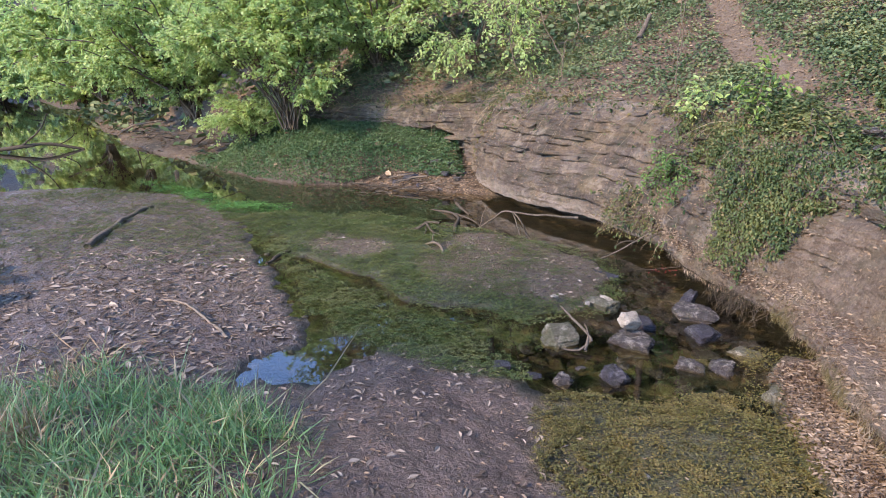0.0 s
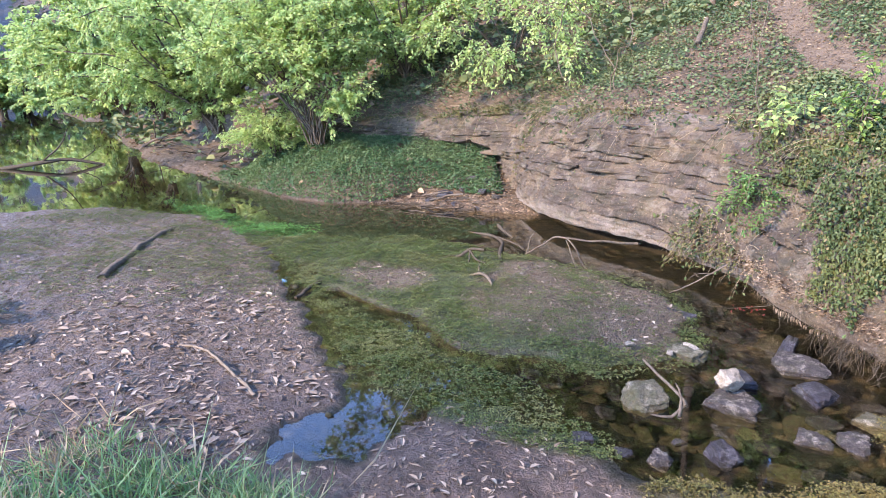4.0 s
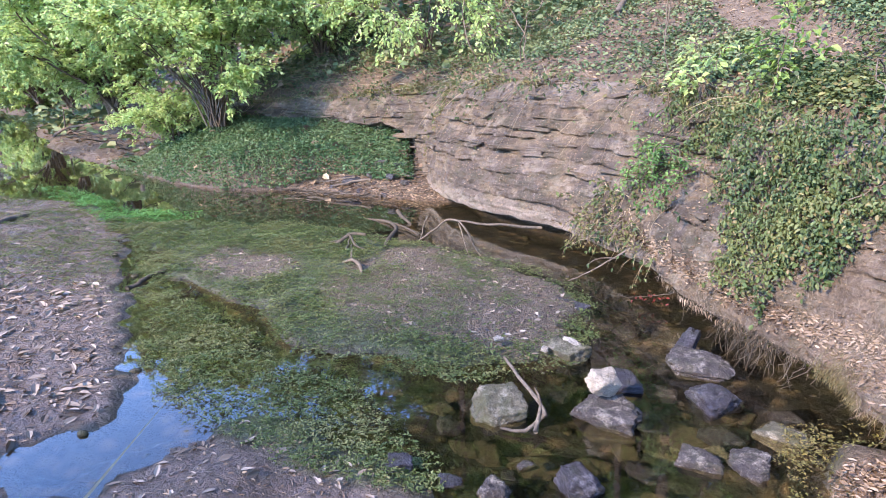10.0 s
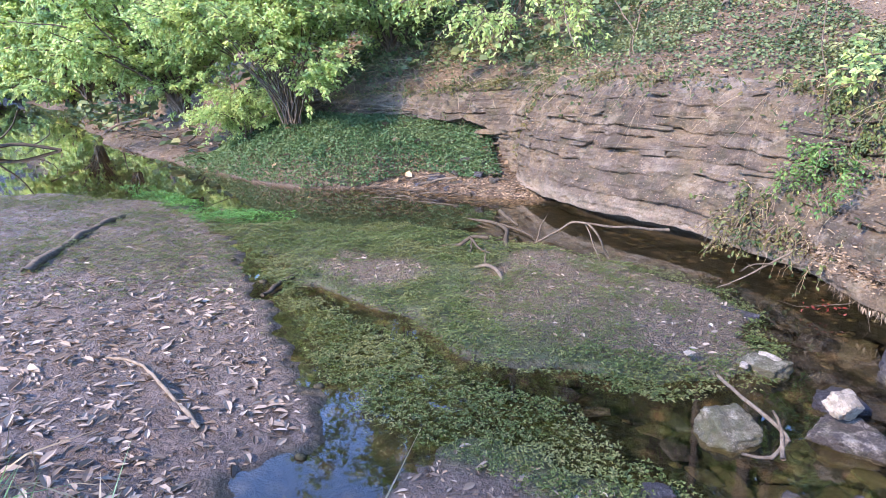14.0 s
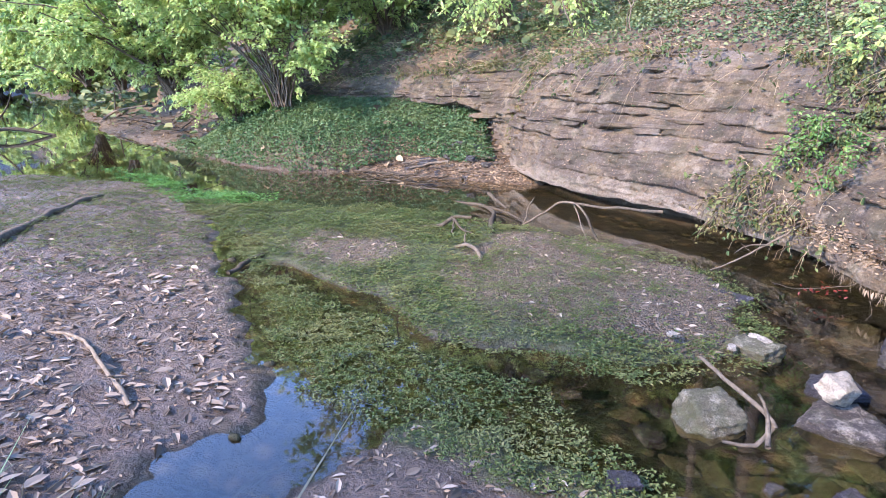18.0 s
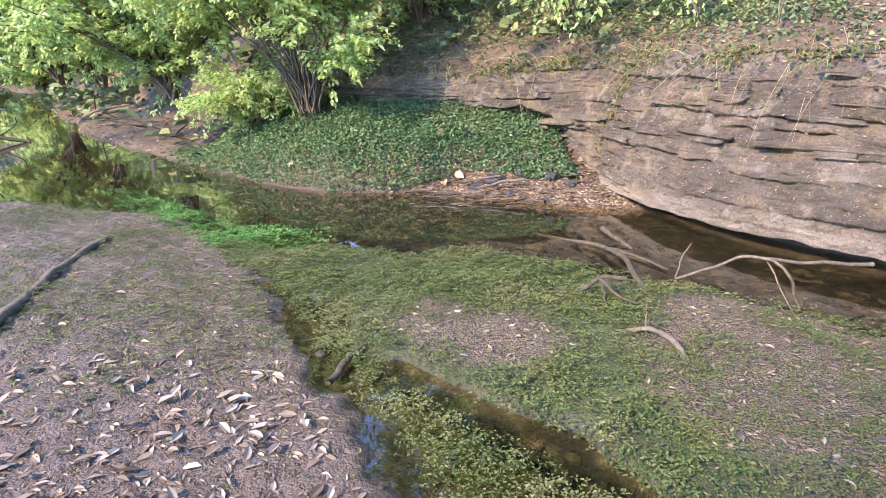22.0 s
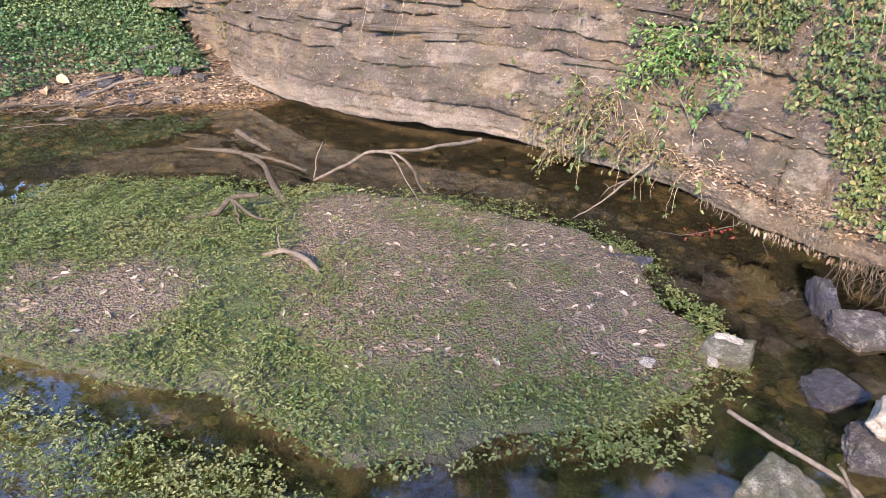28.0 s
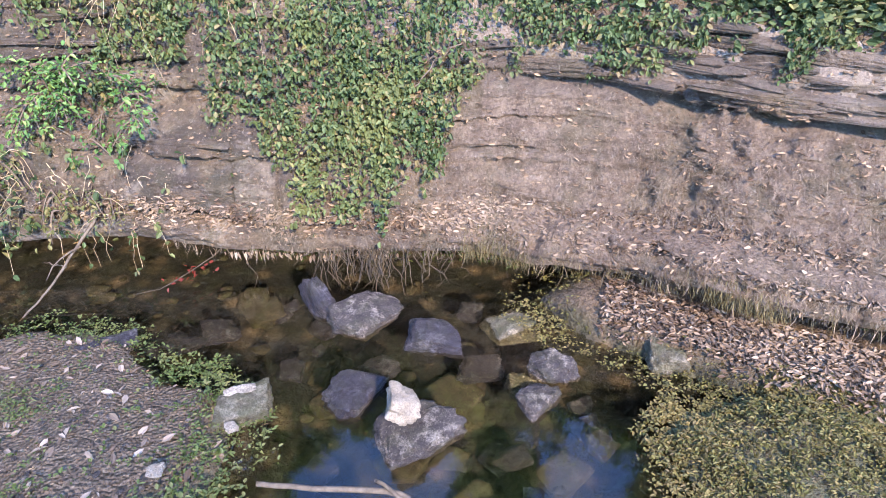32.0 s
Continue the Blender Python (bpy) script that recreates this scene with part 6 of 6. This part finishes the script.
big.append(flat_leaves(p, nn, 0.032 * rng.uniform(0.3, 1.6, len(p)), "broad", 0.35, 0.006, 0.08))
x, y = pick(44000, (-6.0, -3.0, 1.4, 8.5), lambda x, y: np.maximum((lookup(MASKS["bar"], x, y) > 0.02) * 0.8, (lookup(MASKS["isle_gravel"], x, y) > -0.05) * 0.9) * (lookup(MASKS["d"], x, y) < 0))
p, nn = ground_at(x, y)
small_bits.append(flat_leaves(p, nn, np.where(lookup(MASKS["isle"], x, y) > 0, 0.009, 0.016) * rng.uniform(0.3, 1.7, len(p)), "broad", 0.5, 0.004))
x, y = pick(9000, (-1.4, 4.0, 1.4, 6.4), lambda x, y: sstep(-0.1, 0.05, lookup(MASKS["isle_gravel"], x, y)))
p, nn = ground_at(x, y)
small_bits.append(flat_leaves(p, nn, 0.008 * rng.uniform(0.3, 1.7, len(p)), "broad", 0.6, 0.003))
stuff("pale_leaf_litter", big, LITTER, "pale curled dead leaves strewn over the mud", "leaf litter")
stuff("fine_litter", small_bits, LITTER_RED, "small brown leaf fragments and twigs on the ground", "leaf litter")
red = []
x, y = pick(48000, (-1.5, 1.2, 6.5, 12), lambda x, y: sstep(0.3, 0.6, lookup(MASKS["d"], x, y)) * (0.25 + 0.75 * np.maximum(lookup(MASKS["trail"], x, y), 1 - patchy(x, y, 1.1, 131, 0.36, 0.56))))
p, nn = ground_at(x, y)
red.append(flat_leaves(p, nn, 0.040 * rng.uniform(0.4, 1.3, len(p)), "lance", 0.5, 0.008))
n = 14000
a, v = rng.uniform(A_CORNER, A_END + 1.2, n), rng.uniform(0.03, 0.98, n)
p, nn = bluff_at(a, v)
shelf = (nn[:, 2] > 0.35) | ((v > 0.08) & (v < 0.2) & (a > A_IVY - 0.3)) | (rng.random(n) < np.where(a > A_IVY, 0.6, 0.3))
red.append(flat_leaves(p[shelf], nn[shelf], 0.019 * rng.uniform(0.35, 1.5, int(shelf.sum())), "broad", 0.8, 0.003))
x, y = pick(15000, (-1.6, 8.0, 0.6, 9.3), lambda x, y: (lookup(MASKS["shore"], x, y) > -0.02) * (0.35 + 0.6 * patchy(x, y, 5, 184, 0.35, 0.6)))
p, nn = ground_at(x, y)
red.append(flat_leaves(p, nn, 0.045 * rng.uniform(0.4, 1.2, len(p)), "lance", 0.5, 0.01))
x, y = pick(9000, (-12, 9, 14, 26), lambda x, y: (lookup(MASKS["shore"], x, y) > 0.05) * 0.8)
p, nn = ground_at(x, y)
red.append(flat_leaves(p, nn, 0.11 * rng.uniform(0.4, 1.2, len(p)), "oval", 0.4, 0.02))
stuff("russet_leaf_litter", red, LITTER_RED, "russet dead leaves on the slope and ledges", "leaf litter")
x, y = pick(34000, (1.4, 1.6, 2.3, 3.1), lambda x, y: sstep(-0.05, 0.01, lookup(MASKS["d"], x, y) + 0.1 * (fbm(x * 9, y * 9, seed=8) - 0.5)) * (lookup(MASKS["d"], x, y) < 0.22) * 1.0)
p, nn = ground_at(x, y)
p[:, 2] = np.maximum(p[:, 2], 0.03) + 0.03 * rng.random(len(p))
stuff("bank_leaf_litter", flat_leaves(p, nn, 0.017 * rng.uniform(0.35, 1.9, len(p)), "broad", 1.0), SHELF_LITTER, "brown and pale dead leaves heaped along the bank", "leaf litter")

# ---- grass, roots and dry stalks ----
def blades(p, lean, length, curl=0.35):
    return leaves(p, lean, any_way(len(p)) + (0, 0, 0.2), length, "blade", curl)


x, y = pick(27000, (-3.0, 1.0, -0.2, 3.35), lambda x, y: sstep(0.05, 0.22, in_poly(x, y, [(-3.0, 1.2), (-3.0, 2.9), (-2.2, 2.95), (-1.85, 3.25), (-1.3, 3.0), (-0.85, 2.95), (-0.45, 2.45), (-0.35, 1.9), (-0.5, 1.2)]) + 0.3 * (fbm(x * 4, y * 4, seed=171) - 0.5)) * (0.2 + 0.8 * patchy(x, y, 5, 172, 0.35, 0.55)))
p, nn = ground_at(x, y)
stuff("grass", blades(p - (0, 0, 0.01), np.array([0, 0, 1.0]) + rng.normal(0, 0.6, p.shape), 0.15 * rng.uniform(0.35, 1.35, len(p)), 0.6), GRASS, "long tufted green grass on the near bank", "grass")
x, y = pick(1100, (-3.2, 1.6, -0.6, 3.4), lambda x, y: 0.7 * (lookup(MASKS["bar"], x, y) > 0.2))
p, nn = ground_at(x, y)
stuff("dry_grass", blades(p, np.array([0, 0, 0.6]) + rng.normal(0, 0.7, p.shape), 0.22 * rng.uniform(0.4, 1.2, len(p)), 0.5), STRAW, "straw-coloured dead grass among the green", "grass")
for x, y, k, l in ((-1.76, 2.32, 260, 0.17), (-1.9, 2.9, 90, 0.14)):
    p, nn = ground_at(rng.normal(x, 0.07, k), rng.normal(y, 0.07, k))
    tagged(part("dry_grass_tuft", mesh_of("dry_grass_tuft", *blades(p, (p - (x, y, 0.0)) * (4, 4, 0) + (0, 0, 1.0) + rng.normal(0, 0.35, p.shape), l * rng.uniform(0.5, 1.2, k), 0.5), False), STRAW), "pale dead tuft of grass on the muddy bank", "grass", "dead grass tufts")
n = 34000
a, v = rng.uniform(A_IVY + 0.1, A_END + 1.3, n), np.where(rng.random(n) < 0.45, rng.uniform(0.03, 0.2, n), rng.uniform(0.15, 0.5, n))
keep = rng.random(n) < 0.15 + 0.85 * patchy(a, v * 1.2, 7, 177, 0.42, 0.6)
a, v = a[keep], v[keep]
p, nn = bluff_at(a, v)
stuff("hanging_roots", blades(p + nn * 0.012, nn * 0.3 + (0, 0, -1.0) + rng.normal(0, 0.3, p.shape), np.where(v < 0.12, 0.03, 0.03) * rng.uniform(0.3, 1.3, len(p)), 0.3), ROOT_FIBRE, "fine dry roots and grass hanging on the bank", "roots")
a = np.concatenate([rng.normal(arc_of(1.97, 4.08), 0.10, 80), rng.normal(arc_of(2.04, 3.8), 0.06, 10), rng.uniform(A_IVY - 0.5, A_RIGHT + 0.5, 16)])
p, nn = bluff_at(a, np.full(len(a), 0.02))
stuff("lip_roots", [tube(q + np.cumsum(np.vstack([[0, 0, 0], rng.normal(0, 0.018, (5, 3)) + (0, 0, -0.03 * k) + w * 0.008]), 0), np.linspace(0.0026, 0.001, 6), 3) for q, w, k in zip(p, nn, rng.uniform(0.3, 1.2, len(p)))], WETWOOD, "tangle of bare roots hanging under the lip", "roots")
n = 9000
a = rng.uniform(A_RIGHT - 0.25, A_END + 1.3, n)
p, nn = bluff_at(a, np.abs(rng.normal(0.0, 0.06, n)))
keep = rng.random(n) < 0.15 + 0.85 * patchy(a, a * 0, 3.5, 175, 0.4, 0.6)
p, nn = p[keep], nn[keep]
stuff("moss_fringe", blades(p + nn * 0.008, nn * 0.35 + (0, 0, -1.0) + rng.normal(0, 0.2, p.shape), 0.045 * rng.uniform(0.4, 1.3, len(p)), 0.15), MOSS_FRINGE, "olive moss fringe hanging over the bank's edge", "moss")
n = 9000
a, v = rng.uniform(A_IVY - 0.9, A_END + 1.3, n), rng.normal(0.15, 0.03, n).clip(0.06, 0.26)
p, nn = bluff_at(a, v)
stuff("ledge_leaf_litter", flat_leaves(p, unit(nn + (0, 0, 0.8)), 0.019 * rng.uniform(0.3, 1.7, n), "broad", 0.8, 0.004), SHELF_LITTER, "dead leaves lodged along the rounded ledge", "leaf litter")
n = 1500
a = rng.uniform(A_IVY - 0.5, A_END + 1.2, n)
keep = rng.random(n) < 0.2 + 0.8 * patchy(a, a * 0, 5, 178, 0.4, 0.6)
p, nn = bluff_at(a[keep], rng.uniform(0.0, 0.05, int(keep.sum())))
stuff("lip_root_fringe", blades(p + nn * 0.006, nn * 0.12 + (0, 0, -1.0) + rng.normal(0, 0.28, p.shape), 0.075 * rng.random(len(p)) ** 1.6 + 0.008, 0.25), ROOT_FIBRE, "fringe of brown roots hanging from the ledge", "roots")
a = rng.uniform(arc_of(1.86, 4.7), arc_of(2.0, 3.95), 44)
p, nn = bluff_at(a, np.full(len(a), 0.0))
stuff("hanging_leaves", leaves(p + nn * 0.006 - (0, 0, 0.004), np.tile((0, 0, -1.0), (len(p), 1)) + rng.normal(0, 0.15, p.shape), nn, 0.038 * rng.uniform(0.6, 1.2, len(p)), "lance"), SHELF_LITTER, "row of pale dead leaves hanging under the lip", "leaves")


# ---- slabs of the bluff ----
SLABS = [stone_mesh((1, 1, 1), 200 + k, 5, 0.04) for k in range(7)]
bluff = bpy.data.objects["rock_bluff"]
r = np.random.default_rng(5)
for k in range(150):
    left, right = k < 40, k >= 85
    a = r.uniform(A_LEFT - 0.3, A_CORNER + 0.1) if left else (r.uniform(A_IVY + 0.9, A_END + 1.2) if right else r.uniform(A_CORNER, A_IVY))
    v = r.uniform(0.05, 0.95) if left else (r.uniform(0.7, 0.98) if right else r.uniform(0.3, 0.98) ** 0.8)
    p, nn = bluff_at(np.array([a]), np.array([v]))
    q, inward = lip_frame(np.array([a]))
    turn = math.degrees(math.atan2(-inward[0, 0], inward[0, 1]))
    size = (r.uniform(0.2, 0.7), r.uniform(0.10, 0.18), r.uniform(0.02, 0.06))
    ob = part("rock_slab", SLABS[k % 7], BLUFF, bluff)
    ob.matrix_world = Matrix.Translation(p[0] + np.append(inward[0], 0) * (0.5 * size[1] - r.uniform(0.006, 0.028))) @ pose(0, 0, 0, r.normal(0, 3), r.normal(0, 2), turn + r.normal(0, 5)) @ Matrix.Diagonal((*(0.5 * 2 * np.array(size)), 1))
